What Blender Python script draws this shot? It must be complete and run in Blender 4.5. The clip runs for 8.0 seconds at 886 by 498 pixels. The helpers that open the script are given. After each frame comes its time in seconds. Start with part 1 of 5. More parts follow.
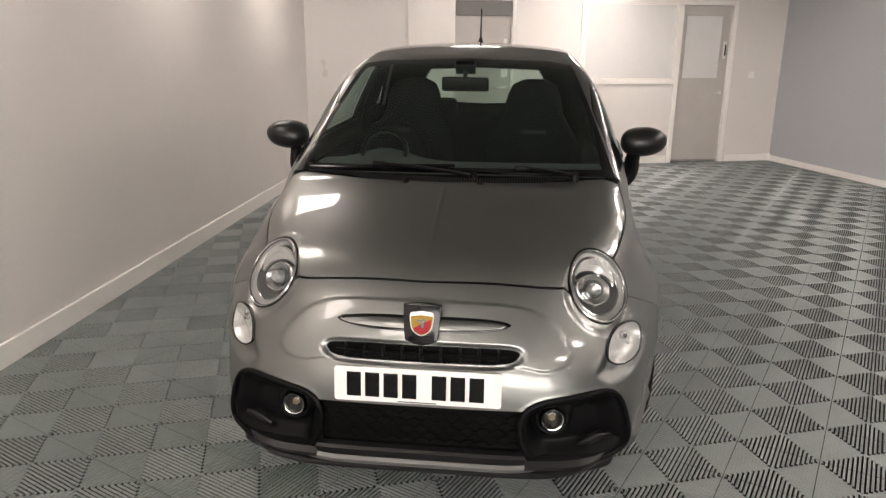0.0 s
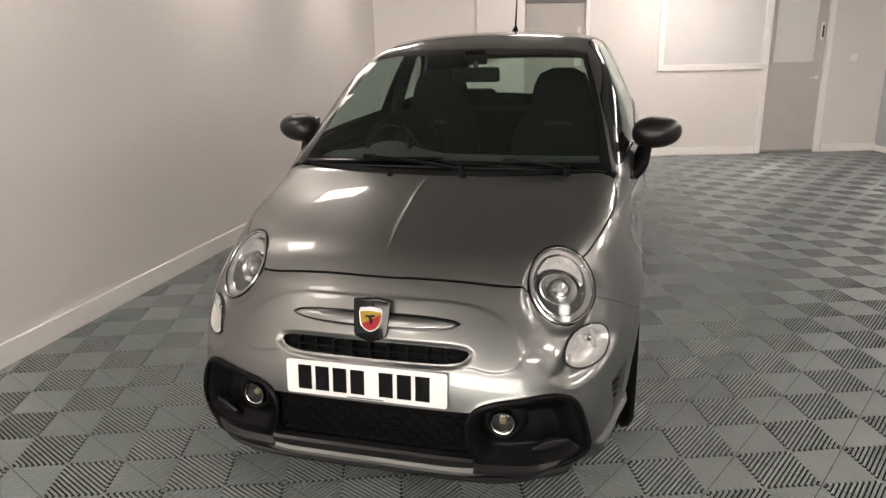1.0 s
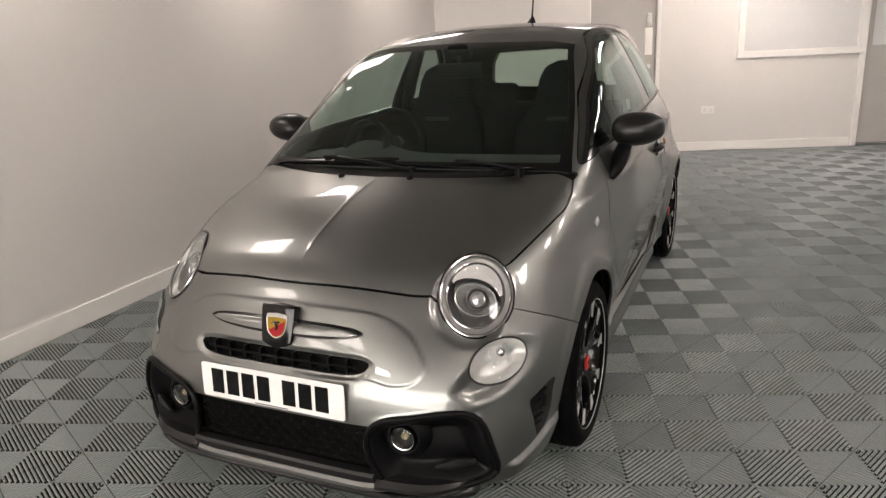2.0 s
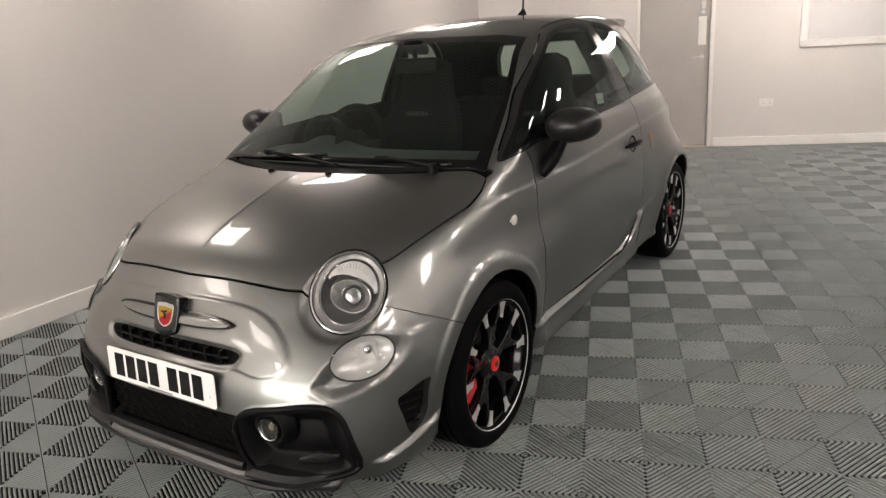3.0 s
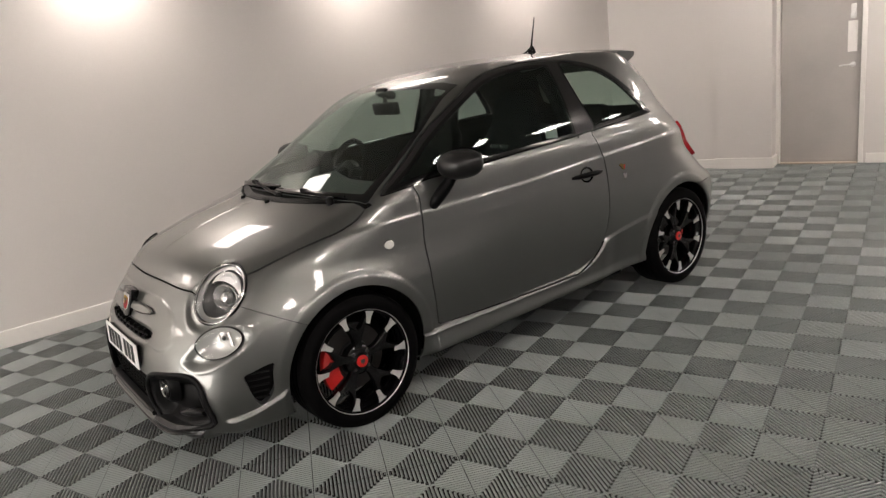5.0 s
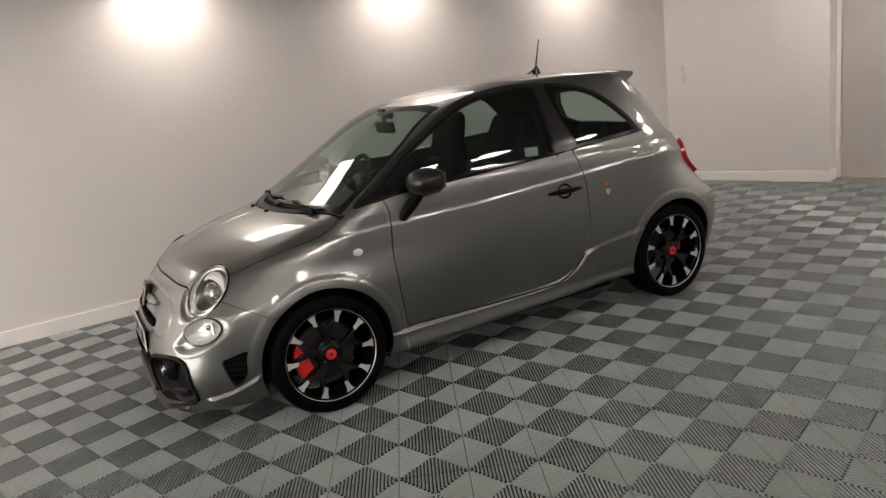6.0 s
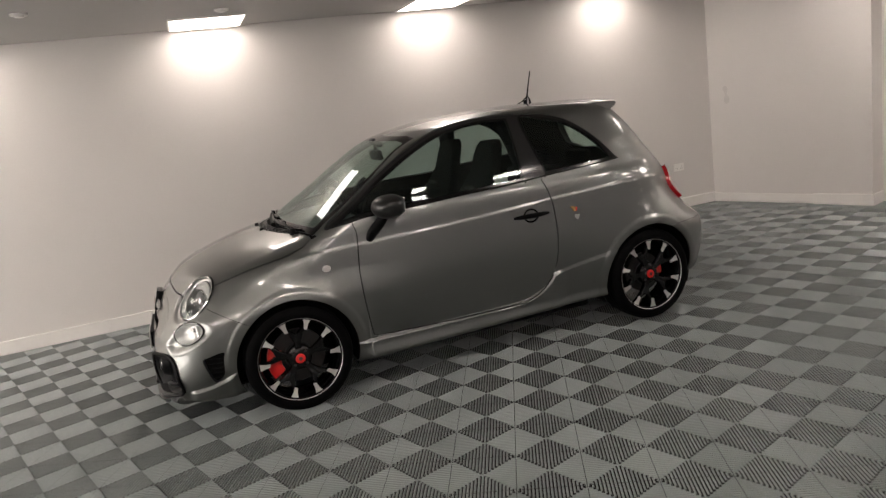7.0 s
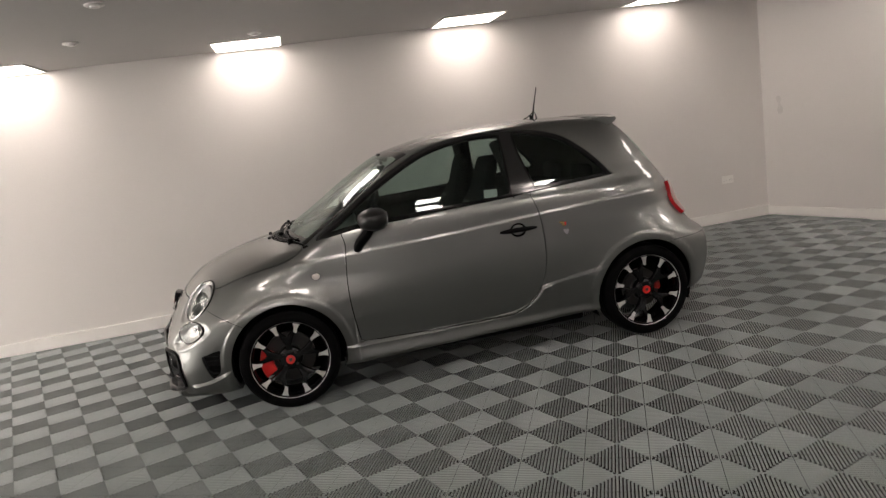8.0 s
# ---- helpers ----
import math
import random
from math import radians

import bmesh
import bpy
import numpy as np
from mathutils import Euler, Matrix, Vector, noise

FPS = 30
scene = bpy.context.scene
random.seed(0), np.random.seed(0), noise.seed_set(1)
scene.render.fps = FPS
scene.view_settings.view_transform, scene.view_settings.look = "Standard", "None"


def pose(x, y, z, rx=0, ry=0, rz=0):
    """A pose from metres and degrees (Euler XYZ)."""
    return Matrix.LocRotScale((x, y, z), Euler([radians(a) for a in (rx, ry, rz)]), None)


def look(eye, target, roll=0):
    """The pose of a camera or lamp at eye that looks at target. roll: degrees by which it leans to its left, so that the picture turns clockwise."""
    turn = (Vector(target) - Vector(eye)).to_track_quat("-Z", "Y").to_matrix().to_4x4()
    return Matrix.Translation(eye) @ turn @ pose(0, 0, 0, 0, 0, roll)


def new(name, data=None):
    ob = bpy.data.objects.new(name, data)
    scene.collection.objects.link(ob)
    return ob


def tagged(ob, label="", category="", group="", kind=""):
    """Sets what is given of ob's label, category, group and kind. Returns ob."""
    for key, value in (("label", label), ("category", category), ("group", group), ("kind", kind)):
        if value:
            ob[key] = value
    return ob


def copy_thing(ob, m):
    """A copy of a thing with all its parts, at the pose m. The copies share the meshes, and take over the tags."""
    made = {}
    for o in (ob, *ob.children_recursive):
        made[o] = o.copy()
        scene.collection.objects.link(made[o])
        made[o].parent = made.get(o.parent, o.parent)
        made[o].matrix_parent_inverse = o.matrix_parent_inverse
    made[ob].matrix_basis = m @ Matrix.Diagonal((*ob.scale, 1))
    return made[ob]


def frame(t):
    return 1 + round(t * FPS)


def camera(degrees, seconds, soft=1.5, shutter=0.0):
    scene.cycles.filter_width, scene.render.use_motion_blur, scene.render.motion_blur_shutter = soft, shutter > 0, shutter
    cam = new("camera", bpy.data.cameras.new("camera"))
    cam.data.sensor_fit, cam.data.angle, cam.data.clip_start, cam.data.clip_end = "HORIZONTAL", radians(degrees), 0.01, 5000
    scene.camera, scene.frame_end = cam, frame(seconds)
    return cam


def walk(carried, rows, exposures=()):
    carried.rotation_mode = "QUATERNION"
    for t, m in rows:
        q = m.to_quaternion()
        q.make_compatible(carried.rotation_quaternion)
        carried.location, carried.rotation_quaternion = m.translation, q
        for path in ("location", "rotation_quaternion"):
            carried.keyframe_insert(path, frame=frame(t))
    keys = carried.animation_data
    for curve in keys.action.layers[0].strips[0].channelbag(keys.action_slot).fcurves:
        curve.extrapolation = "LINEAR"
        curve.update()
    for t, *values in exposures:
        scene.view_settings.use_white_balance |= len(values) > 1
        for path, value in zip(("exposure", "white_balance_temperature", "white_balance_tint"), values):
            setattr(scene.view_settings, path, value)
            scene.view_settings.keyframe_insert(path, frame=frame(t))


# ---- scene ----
cam = camera(64.1, 8.0, soft=1.4)
PATH = [
    (0, (0.288, -2.727, 1.442), (0.076, -0.813, 0.900), 0.5),
    (0.5, (0.524, -2.693, 1.4405), (0.1715, -0.8015, 0.8885), -0.35),
    (1, (0.748, -2.590, 1.439), (0.242, -0.739, 0.875), -1.09),
    (1.2, (0.852, -2.522, 1.430), (0.282, -0.689, 0.869), -1.6),
    (2.3, (1.449, -2.206, 1.432), (0.579, -0.500, 0.856), -3.2),
    (2.5, (1.556, -2.145, 1.416), (0.644, -0.462, 0.842), -3.35),
    (3, (1.870, -1.977, 1.408), (0.831, -0.368, 0.830), -3.9),
    (3.5, (2.218, -1.856, 1.434), (1.026, -0.354, 0.865), -4.6),
    (4, (2.6, -1.767, 1.476), (1.263, -0.386, 0.922), -5.4),
    (4.5, (2.928, -1.587, 1.478), (1.477, -0.32, 0.939), -6.0),
    (4.7, (3.071, -1.489, 1.482), (1.579, -0.265, 0.957), -6.3),
    (5.8, (3.832, -1.043, 1.539), (2.129, -0.112, 1.054), -7.3),
    (6, (3.936, -0.955, 1.536), (2.21, -0.061, 1.065), -7.2),
    (6.5, (4.246, -0.688, 1.552), (2.454, 0.081, 1.109), -7.5),
    (7, (4.563, -0.397, 1.557), (2.71, 0.24, 1.156), -7.7),
    (7.5, (4.768, -0.098, 1.538), (2.871, 0.411, 1.165), -7.9),
    (8, (4.917, 0.199, 1.54), (2.984, 0.573, 1.191), -8.0),
]
walk(cam, [(t, look(eye, target, roll)) for t, eye, target, roll in PATH],
     [(0.0, 1.40), (1.0, 1.39), (2.5, 1.36), (3.5, 1.36), (4.5, 1.28), (6.0, 1.12), (7.0, 1.01), (8.0, 0.98)])

# ---------------------------------------------------------------- world and light
world = bpy.data.worlds.new("world")
world.use_nodes = True
world.node_tree.nodes["Background"].inputs["Color"].default_value = (0.02, 0.02, 0.022, 1)
world.node_tree.nodes["Background"].inputs["Strength"].default_value = 0.3
scene.world = world
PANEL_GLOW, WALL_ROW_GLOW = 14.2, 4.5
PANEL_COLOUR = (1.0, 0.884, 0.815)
CEILING = 2.455

# ---------------------------------------------------------------- materials


def material(name, base=(0.5, 0.5, 0.5), rough=0.5, metal=0.0, coat=0.0, coat_rough=0.03, grain=0.0, grain_size=40.0, stain=0.0, stain_size=2.0,
             bump=0.0, bump_size=200.0, glow=0.0, random_tone=0.0, spec=0.5, rough_var=0.0, coat_ior=1.5):
    """A Principled material with a fine grain, broad stains and a small relief."""
    m = bpy.data.materials.new(name)
    m.use_nodes = True
    nt = m.node_tree
    b = nt.nodes["Principled BSDF"]
    b.inputs["Base Color"].default_value = (*base, 1)
    b.inputs["Roughness"].default_value = rough
    b.inputs["Metallic"].default_value = metal
    b.inputs["Coat Weight"].default_value = coat
    b.inputs["Coat Roughness"].default_value = coat_rough
    b.inputs["Coat IOR"].default_value = coat_ior
    b.inputs["Specular IOR Level"].default_value = spec
    if glow:
        b.inputs["Emission Color"].default_value = (*base, 1)
        b.inputs["Emission Strength"].default_value = glow
    place = nt.nodes.new("ShaderNodeNewGeometry").outputs["Position"]

    def field(size, detail):
        n = nt.nodes.new("ShaderNodeTexNoise")
        n.inputs["Scale"].default_value = size
        n.inputs["Detail"].default_value = detail
        nt.links.new(place, n.inputs["Vector"])
        return n.outputs["Fac"]

    def maths(kind, a, c, d=None):
        n = nt.nodes.new("ShaderNodeMath")
        n.operation = kind
        for k, v in enumerate((a, c, d)):
            if v is None:
                continue
            if isinstance(v, (int, float)):
                n.inputs[k].default_value = v
            else:
                nt.links.new(v, n.inputs[k])
        return n.outputs[0]

    tone = None
    for amount, size, detail in ((grain, grain_size, 3), (stain, stain_size, 5)):
        if amount:
            t = maths("MULTIPLY_ADD", maths("SUBTRACT", field(size, detail), 0.5), 2 * amount, 1.0)
            tone = t if tone is None else maths("MULTIPLY", tone, t)
    if random_tone:
        info = nt.nodes.new("ShaderNodeObjectInfo").outputs["Random"]
        t = maths("MULTIPLY_ADD", maths("SUBTRACT", info, 0.5), 2 * random_tone, 1.0)
        tone = t if tone is None else maths("MULTIPLY", tone, t)
    if tone is not None:
        mix = nt.nodes.new("ShaderNodeVectorMath")
        mix.operation = "SCALE"
        mix.inputs[0].default_value = base
        nt.links.new(tone, mix.inputs["Scale"])
        nt.links.new(mix.outputs[0], b.inputs["Base Color"])
    if rough_var:
        nt.links.new(maths("MULTIPLY_ADD", maths("SUBTRACT", field(stain_size * 3, 4), 0.5), 2 * rough_var, rough), b.inputs["Roughness"])
    if bump:
        n = nt.nodes.new("ShaderNodeBump")
        n.inputs["Strength"].default_value = bump
        n.inputs["Distance"].default_value = 0.002
        nt.links.new(field(bump_size, 2), n.inputs["Height"])
        nt.links.new(n.outputs[0], b.inputs["Normal"])
    return m


def glass_material(name, tint, rough=0.0, facing=0.07):
    """Thin tinted glazing: a clear tint under a sharp surface reflection."""
    m = bpy.data.materials.new(name)
    m.use_nodes = True
    nt = m.node_tree
    nt.nodes.remove(nt.nodes["Principled BSDF"])
    clear = nt.nodes.new("ShaderNodeBsdfTransparent")
    clear.inputs["Color"].default_value = (*tint, 1)
    gloss = nt.nodes.new("ShaderNodeBsdfGlossy")
    gloss.inputs["Roughness"].default_value = rough
    gloss.inputs["Color"].default_value = (0.80, 0.89, 0.86, 1)
    edge = nt.nodes.new("ShaderNodeLayerWeight")
    power = nt.nodes.new("ShaderNodeMath")
    power.operation = "POWER"
    power.inputs[1].default_value = 4.4
    nt.links.new(edge.outputs["Facing"], power.inputs[0])
    share = nt.nodes.new("ShaderNodeMath")
    share.operation = "MULTIPLY_ADD"
    share.inputs[1].default_value, share.inputs[2].default_value = 0.90, facing
    nt.links.new(power.outputs[0], share.inputs[0])
    mix = nt.nodes.new("ShaderNodeMixShader")
    nt.links.new(share.outputs[0], mix.inputs[0])
    nt.links.new(clear.outputs[0], mix.inputs[1])
    nt.links.new(gloss.outputs[0], mix.inputs[2])
    nt.links.new(mix.outputs[0], nt.nodes["Material Output"].inputs["Surface"])
    return m


M_WALL = material("painted_plaster_wall", (0.70, 0.667, 0.64), 0.62, grain=0.03, grain_size=90, stain=0.05, stain_size=1.1, bump=0.12, bump_size=120, rough_var=0.08)
M_WALL_BLUE = material("blue_grey_wall_board", (0.43, 0.435, 0.455), 0.5, grain=0.03, grain_size=60, stain=0.06, stain_size=0.9, bump=0.1, bump_size=90)
M_WHITE = material("white_gloss_paint", (0.84, 0.815, 0.78), 0.35, grain=0.03, grain_size=30, stain=0.06, stain_size=3)
M_DOOR = material("grey_painted_door", (0.46, 0.435, 0.41), 0.45, grain=0.03, grain_size=50, stain=0.12, stain_size=2.5)
M_BOARD = material("white_film_board", (0.66, 0.65, 0.64), 0.3, stain=0.06, stain_size=3)
M_CEILING = material("ceiling_paint", (0.46, 0.445, 0.43), 0.7, grain=0.04, grain_size=60, stain=0.05, stain_size=1.0)
M_PANEL = material("led_panel_diffuser", PANEL_COLOUR, 0.4, glow=PANEL_GLOW)
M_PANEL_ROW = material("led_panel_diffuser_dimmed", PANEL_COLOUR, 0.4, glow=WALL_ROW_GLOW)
# glow of the sheet added behind the camera as fill light
M_FRONT_FILL = material("front_fill_glow", (1.0, 0.93, 0.87), 0.9, glow=3.4)
M_TILE = material("grey_plastic_tile", (0.203, 0.226, 0.220), 0.28, spec=0.85, grain=0.10, grain_size=220, stain=0.05, stain_size=0.9, random_tone=0.06)
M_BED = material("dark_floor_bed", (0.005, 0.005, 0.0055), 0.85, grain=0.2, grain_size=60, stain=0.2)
M_PAINT = material("grey_metallic_paint", (0.192, 0.197, 0.188), 0.375, metal=1.0, coat=1.0, coat_rough=0.04, coat_ior=1.5, grain=0.16, grain_size=1500, stain=0.03, stain_size=4)
M_FRAME = material("gloss_black_window_frame", (0.010, 0.010, 0.0105), 0.16, spec=0.5, coat=0.6, stain=0.1, grain=0.1)
M_BLACK = material("black_satin_plastic", (0.0035, 0.0035, 0.0038), 0.42, spec=0.10, grain=0.15, grain_size=400, bump=0.05, bump_size=900, stain=0.1)
M_LIP = material("satin_dark_grey_plastic", (0.009, 0.009, 0.0095), 0.36, spec=0.4, grain=0.12, grain_size=400, bump=0.04, bump_size=900, stain=0.1)
M_SATIN = material("satin_mirror_paint", (0.009, 0.009, 0.009), 0.33, spec=0.40, grain=0.12, grain_size=500, stain=0.08)
M_RUBBER = material("black_tyre_rubber", (0.0028, 0.0028, 0.003), 0.6, spec=0.04, grain=0.15, grain_size=300, stain=0.15, stain_size=12)
M_DARK = material("dark_void_plastic", (0.0025, 0.0025, 0.0025), 0.75, spec=0.1, stain=0.2, grain=0.1)
M_GLOSS_BLACK = material("gloss_black_paint", (0.003, 0.003, 0.0034), 0.14, spec=0.3, coat=0.15, stain=0.1, grain=0.1)
M_SILVER = material("machined_alloy", (0.70, 0.69, 0.67), 0.34, metal=0.6, grain=0.06, grain_size=400, stain=0.05, stain_size=20)
M_CHROME = material("bright_chrome", (0.55, 0.545, 0.535), 0.14, metal=1.0, stain=0.03)
M_RED = material("red_caliper_paint", (0.62, 0.012, 0.012), 0.35, coat=0.4, stain=0.12, stain_size=20)
M_RED_ENAMEL = material("red_enamel", (0.28, 0.008, 0.016), 0.5, spec=0.2, stain=0.1, stain_size=60)
M_TAIL = material("red_lamp_lens", (0.42, 0.008, 0.014), 0.12, coat=1.0, stain=0.1, stain_size=30)
M_YELLOW = material("yellow_enamel", (0.30, 0.185, 0.016), 0.5, spec=0.2, stain=0.08, stain_size=60)
M_PLATE = material("white_reflective_plate", (0.78, 0.775, 0.76), 0.3, coat=0.4, stain=0.05, stain_size=12)
M_CLOTH = material("black_seat_cloth", (0.004, 0.004, 0.0043), 0.9, spec=0.10, grain=0.2, grain_size=160, stain=0.15, bump=0.08, bump_size=300)
M_GREY_MARK = material("pale_grey_stitching", (0.035, 0.035, 0.035), 0.7, stain=0.1)
M_DISC = material("cast_brake_disc", (0.022, 0.021, 0.020), 0.5, metal=0.2, grain=0.15, grain_size=200, stain=0.15, stain_size=20)
M_BULB = material("lamp_reflector", (0.62, 0.615, 0.60), 0.22, metal=0.7, stain=0.05, stain_size=30, bump=0.15, bump_size=140)
M_STRIP = material("satin_grey_strip", (0.17, 0.171, 0.166), 0.42, metal=0.8, stain=0.08, grain=0.05)
M_GOLD = material("gilt_enamel", (0.55, 0.38, 0.16), 0.25, metal=0.6, stain=0.1, stain_size=60)
M_REPEATER = material("pale_repeater_lens", (0.62, 0.60, 0.56), 0.12, coat=1.0, stain=0.06, stain_size=60)
M_THRESH = material("pale_timber_threshold", (0.50, 0.42, 0.34), 0.5, grain=0.15, grain_size=60, stain=0.1)
M_DARK_DOOR = material("dark_grey_door_metal", (0.16, 0.155, 0.15), 0.45, stain=0.1, grain=0.05)
M_GLASS = glass_material("tinted_car_glass", (0.70, 0.80, 0.745))
M_GLASS_SIDE = glass_material("tinted_side_glass", (0.56, 0.66, 0.62))
M_LENS = glass_material("clear_lamp_lens", (0.93, 0.93, 0.93), facing=0.03)


# ---------------------------------------------------------------- mesh helpers
def finish(name, bm, mat, smooth=False):
    me = bpy.data.meshes.new(name)
    bmesh.ops.recalc_face_normals(bm, faces=bm.faces)
    bm.to_mesh(me)
    bm.free()
    me.materials.append(mat)
    if smooth:
        me.polygons.foreach_set("use_smooth", [True] * len(me.polygons))
        me.set_sharp_from_angle(angle=radians(35))
    return me


def part(name, bm, mat, parent=None, label="", smooth=False):
    """Links a bmesh as one mesh object, under a thing or a part if given."""
    ob = new(name, finish(name, bm, mat, smooth))
    ob.parent = parent
    if label:
        tagged(ob, label)
    return ob


def thing(name, label, category, at=(0, 0, 0), group="", kind="", turn=0.0):
    ob = new(name)
    ob.matrix_world = pose(*at, 0, 0, turn)
    return tagged(ob, label, category, group, kind)


def add_box(bm, lo, hi, m=None, bevel=0.0):
    v = [bm.verts.new(((lo[0], hi[0])[i & 1], (lo[1], hi[1])[i >> 1 & 1], (lo[2], hi[2])[i >> 2])) for i in range(8)]
    f = [bm.faces.new([v[i] for i in q]) for q in ((0, 2, 3, 1), (4, 5, 7, 6), (0, 1, 5, 4), (2, 6, 7, 3), (0, 4, 6, 2), (1, 3, 7, 5))]
    made = v
    if bevel:
        edges = list({e for g in f for e in g.edges})
        r = bmesh.ops.bevel(bm, geom=edges, offset=bevel, segments=2, affect="EDGES", profile=0.5)
        made = list({w for g in r["faces"] for w in g.verts} | {w for w in v if w.is_valid})
    if m is not None:
        bmesh.ops.transform(bm, matrix=m, verts=made)
    return made


def box(lo, hi, m=None, bevel=0.0):
    bm = bmesh.new()
    add_box(bm, lo, hi, m, bevel)
    return bm


def add_lathe(bm, profile, m=None, steps=48, closed=False, arc=(0.0, 2 * math.pi)):
    """Turns (radius, height) pairs round z."""
    full = abs(arc[1] - arc[0] - 2 * math.pi) < 1e-6
    n = steps if full else steps + 1
    rings = []
    for k in range(n):
        a = arc[0] + (arc[1] - arc[0]) * k / steps
        rings.append([bm.verts.new((r * math.cos(a), r * math.sin(a), h)) for r, h in profile])
    for k in range(steps):
        p, q = rings[k], rings[(k + 1) % n]
        for i in range(len(profile) - (0 if closed else 1)):
            j = (i + 1) % len(profile)
            bm.faces.new((p[i], q[i], q[j], p[j]))
    made = [v for r in rings for v in r]
    if m is not None:
        bmesh.ops.transform(bm, matrix=m, verts=made)
    return made


def lathe(profile, m=None, steps=48, closed=False, arc=(0.0, 2 * math.pi)):
    bm = bmesh.new()
    add_lathe(bm, profile, m, steps, closed, arc)
    return bm


def add_prism(bm, outline, depth, m=None):
    """A flat outline of (x, y) pairs pulled up along z."""
    low = [bm.verts.new((x, y, 0)) for x, y in outline]
    top = [bm.verts.new((x, y, depth)) for x, y in outline]
    n = len(outline)
    bm.faces.new(low[::-1])
    bm.faces.new(top)
    for i in range(n):
        bm.faces.new((low[i], low[(i + 1) % n], top[(i + 1) % n], top[i]))
    if m is not None:
        bmesh.ops.transform(bm, matrix=m, verts=low + top)
    return low + top


def add_tube(bm, points, radius, sides=8, closed=False, flat=1.0):
    """A round bar through the points; radius may be a list."""
    pts = [Vector(p) for p in points]
    n = len(pts)
    rings = []
    up = None
    for i, p in enumerate(pts):
        d = (pts[(i + 1) % n] - pts[i - 1]) if closed else (pts[min(i + 1, n - 1)] - pts[max(i - 1, 0)])
        d.normalize()
        if up is None:
            up = d.orthogonal().normalized()
        up = (up - d * up.dot(d)).normalized()
        side = d.cross(up)
        r = radius[i] if isinstance(radius, (list, tuple)) else radius
        rings.append([bm.verts.new(p + (up * math.cos(2 * math.pi * k / sides) * flat + side * math.sin(2 * math.pi * k / sides)) * r) for k in range(sides)])
    for i in range(n if closed else n - 1):
        a, b = rings[i], rings[(i + 1) % n]
        for k in range(sides):
            bm.faces.new((a[k], a[(k + 1) % sides], b[(k + 1) % sides], b[k]))
    if not closed:
        bm.faces.new(rings[0][::-1])
        bm.faces.new(rings[-1])
    return bm


def tube(points, radius, sides=8, closed=False, flat=1.0):
    return add_tube(bmesh.new(), points, radius, sides, closed, flat)


def smooth_line(points, steps=8, closed=True):
    """A Catmull-Rom line through the points."""
    p = [np.array(q, float) for q in points]
    n = len(p)
    out = []
    for i in range(n if closed else n - 1):
        a, b, c, d = (p[(i - 1) % n], p[i], p[(i + 1) % n], p[(i + 2) % n]) if closed else (p[max(i - 1, 0)], p[i], p[i + 1], p[min(i + 2, n - 1)])
        for k in range(steps):
            t = k / steps
            out.append(0.5 * (2 * b + (c - a) * t + (2 * a - 5 * b + 4 * c - d) * t * t + (3 * b - a - 3 * c + d) * t ** 3))
    if not closed:
        out.append(p[-1])
    return out


def aimed(at, normal, spin=0.0):
    """A pose whose z axis is the normal and whose x axis lies level."""
    z = Vector(normal).normalized()
    x = Vector((0, 0, 1)).cross(z).normalized()
    y = z.cross(x)
    m = Matrix((x, y, z)).transposed().to_4x4()
    return Matrix.Translation(at) @ m @ pose(0, 0, 0, 0, 0, spin)


# ---------------------------------------------------------------- the room
# the left wall runs beside the car; the back and right walls stand square to the tiles
BACK = 18.0
CU, SU = math.cos(radians(BACK)), math.sin(radians(BACK))
ORIGIN = (0.11, 6.40)


def back(u, v, z=0.0):
    """A place by its run along the back wall, its distance behind it and its height."""
    return (ORIGIN[0] + u * CU - v * SU, ORIGIN[1] + u * SU + v * CU, z)


def in_back(z=0.0):
    return pose(ORIGIN[0], ORIGIN[1], z, 0, 0, BACK)


LEFT_A, LEFT_B = (-1.93, -6.0), (-2.21, 5.42)
left_turn = math.degrees(math.atan2(LEFT_B[1] - LEFT_A[1], LEFT_B[0] - LEFT_A[0]))
left_len = math.dist(LEFT_A, LEFT_B)
in_left = pose(LEFT_A[0], LEFT_A[1], 0, 0, 0, left_turn)
U_RIGHT = 3.78


def structure(name, bm, mat, label, category):
    return tagged(part(name, bm, mat), label, category, kind="structure")


structure("wall_left", box((-0.3, 0.0, 0), (left_len + 0.4, 0.2, CEILING), in_left), M_WALL, "long plain grey-beige plastered wall beside the car", "wall")
tagged(part("baseboard", box((0, -0.018, 0.0), (left_len, -0.001, 0.115), in_left, 0.004), M_WHITE), "white painted skirting board along the long wall", "skirting board", kind="structure")

# the back wall: a proud chimney-like pier, the recessed stretch, and the two doorways
bm = bmesh.new()
D1 = (-0.735, -0.005)      # first doorway
D2 = (2.285, 2.985)      # second doorway
for lo, hi in (((-2.75, -0.22, 0), (-1.33, 0.25, CEILING)), ((-1.33, -0.255, 0), (-0.775, 0.25, CEILING)),
               ((-0.775, 0, 2.06), (D1[1] + 0.05, 0.25, CEILING)), ((D1[1] + 0.045, 0, 0), (D2[0] - 0.045, 0.25, CEILING)),
               ((D2[0] - 0.045, 0, 2.06), (D2[1] + 0.045, 0.25, CEILING)), ((D2[1] + 0.045, 0, 0), (4.2, 0.25, CEILING))):
    add_box(bm, lo, hi, in_back())
structure("wall_back", bm, M_WALL, "grey-beige back wall with a shallow pier and two doorways", "wall")
bm = bmesh.new()
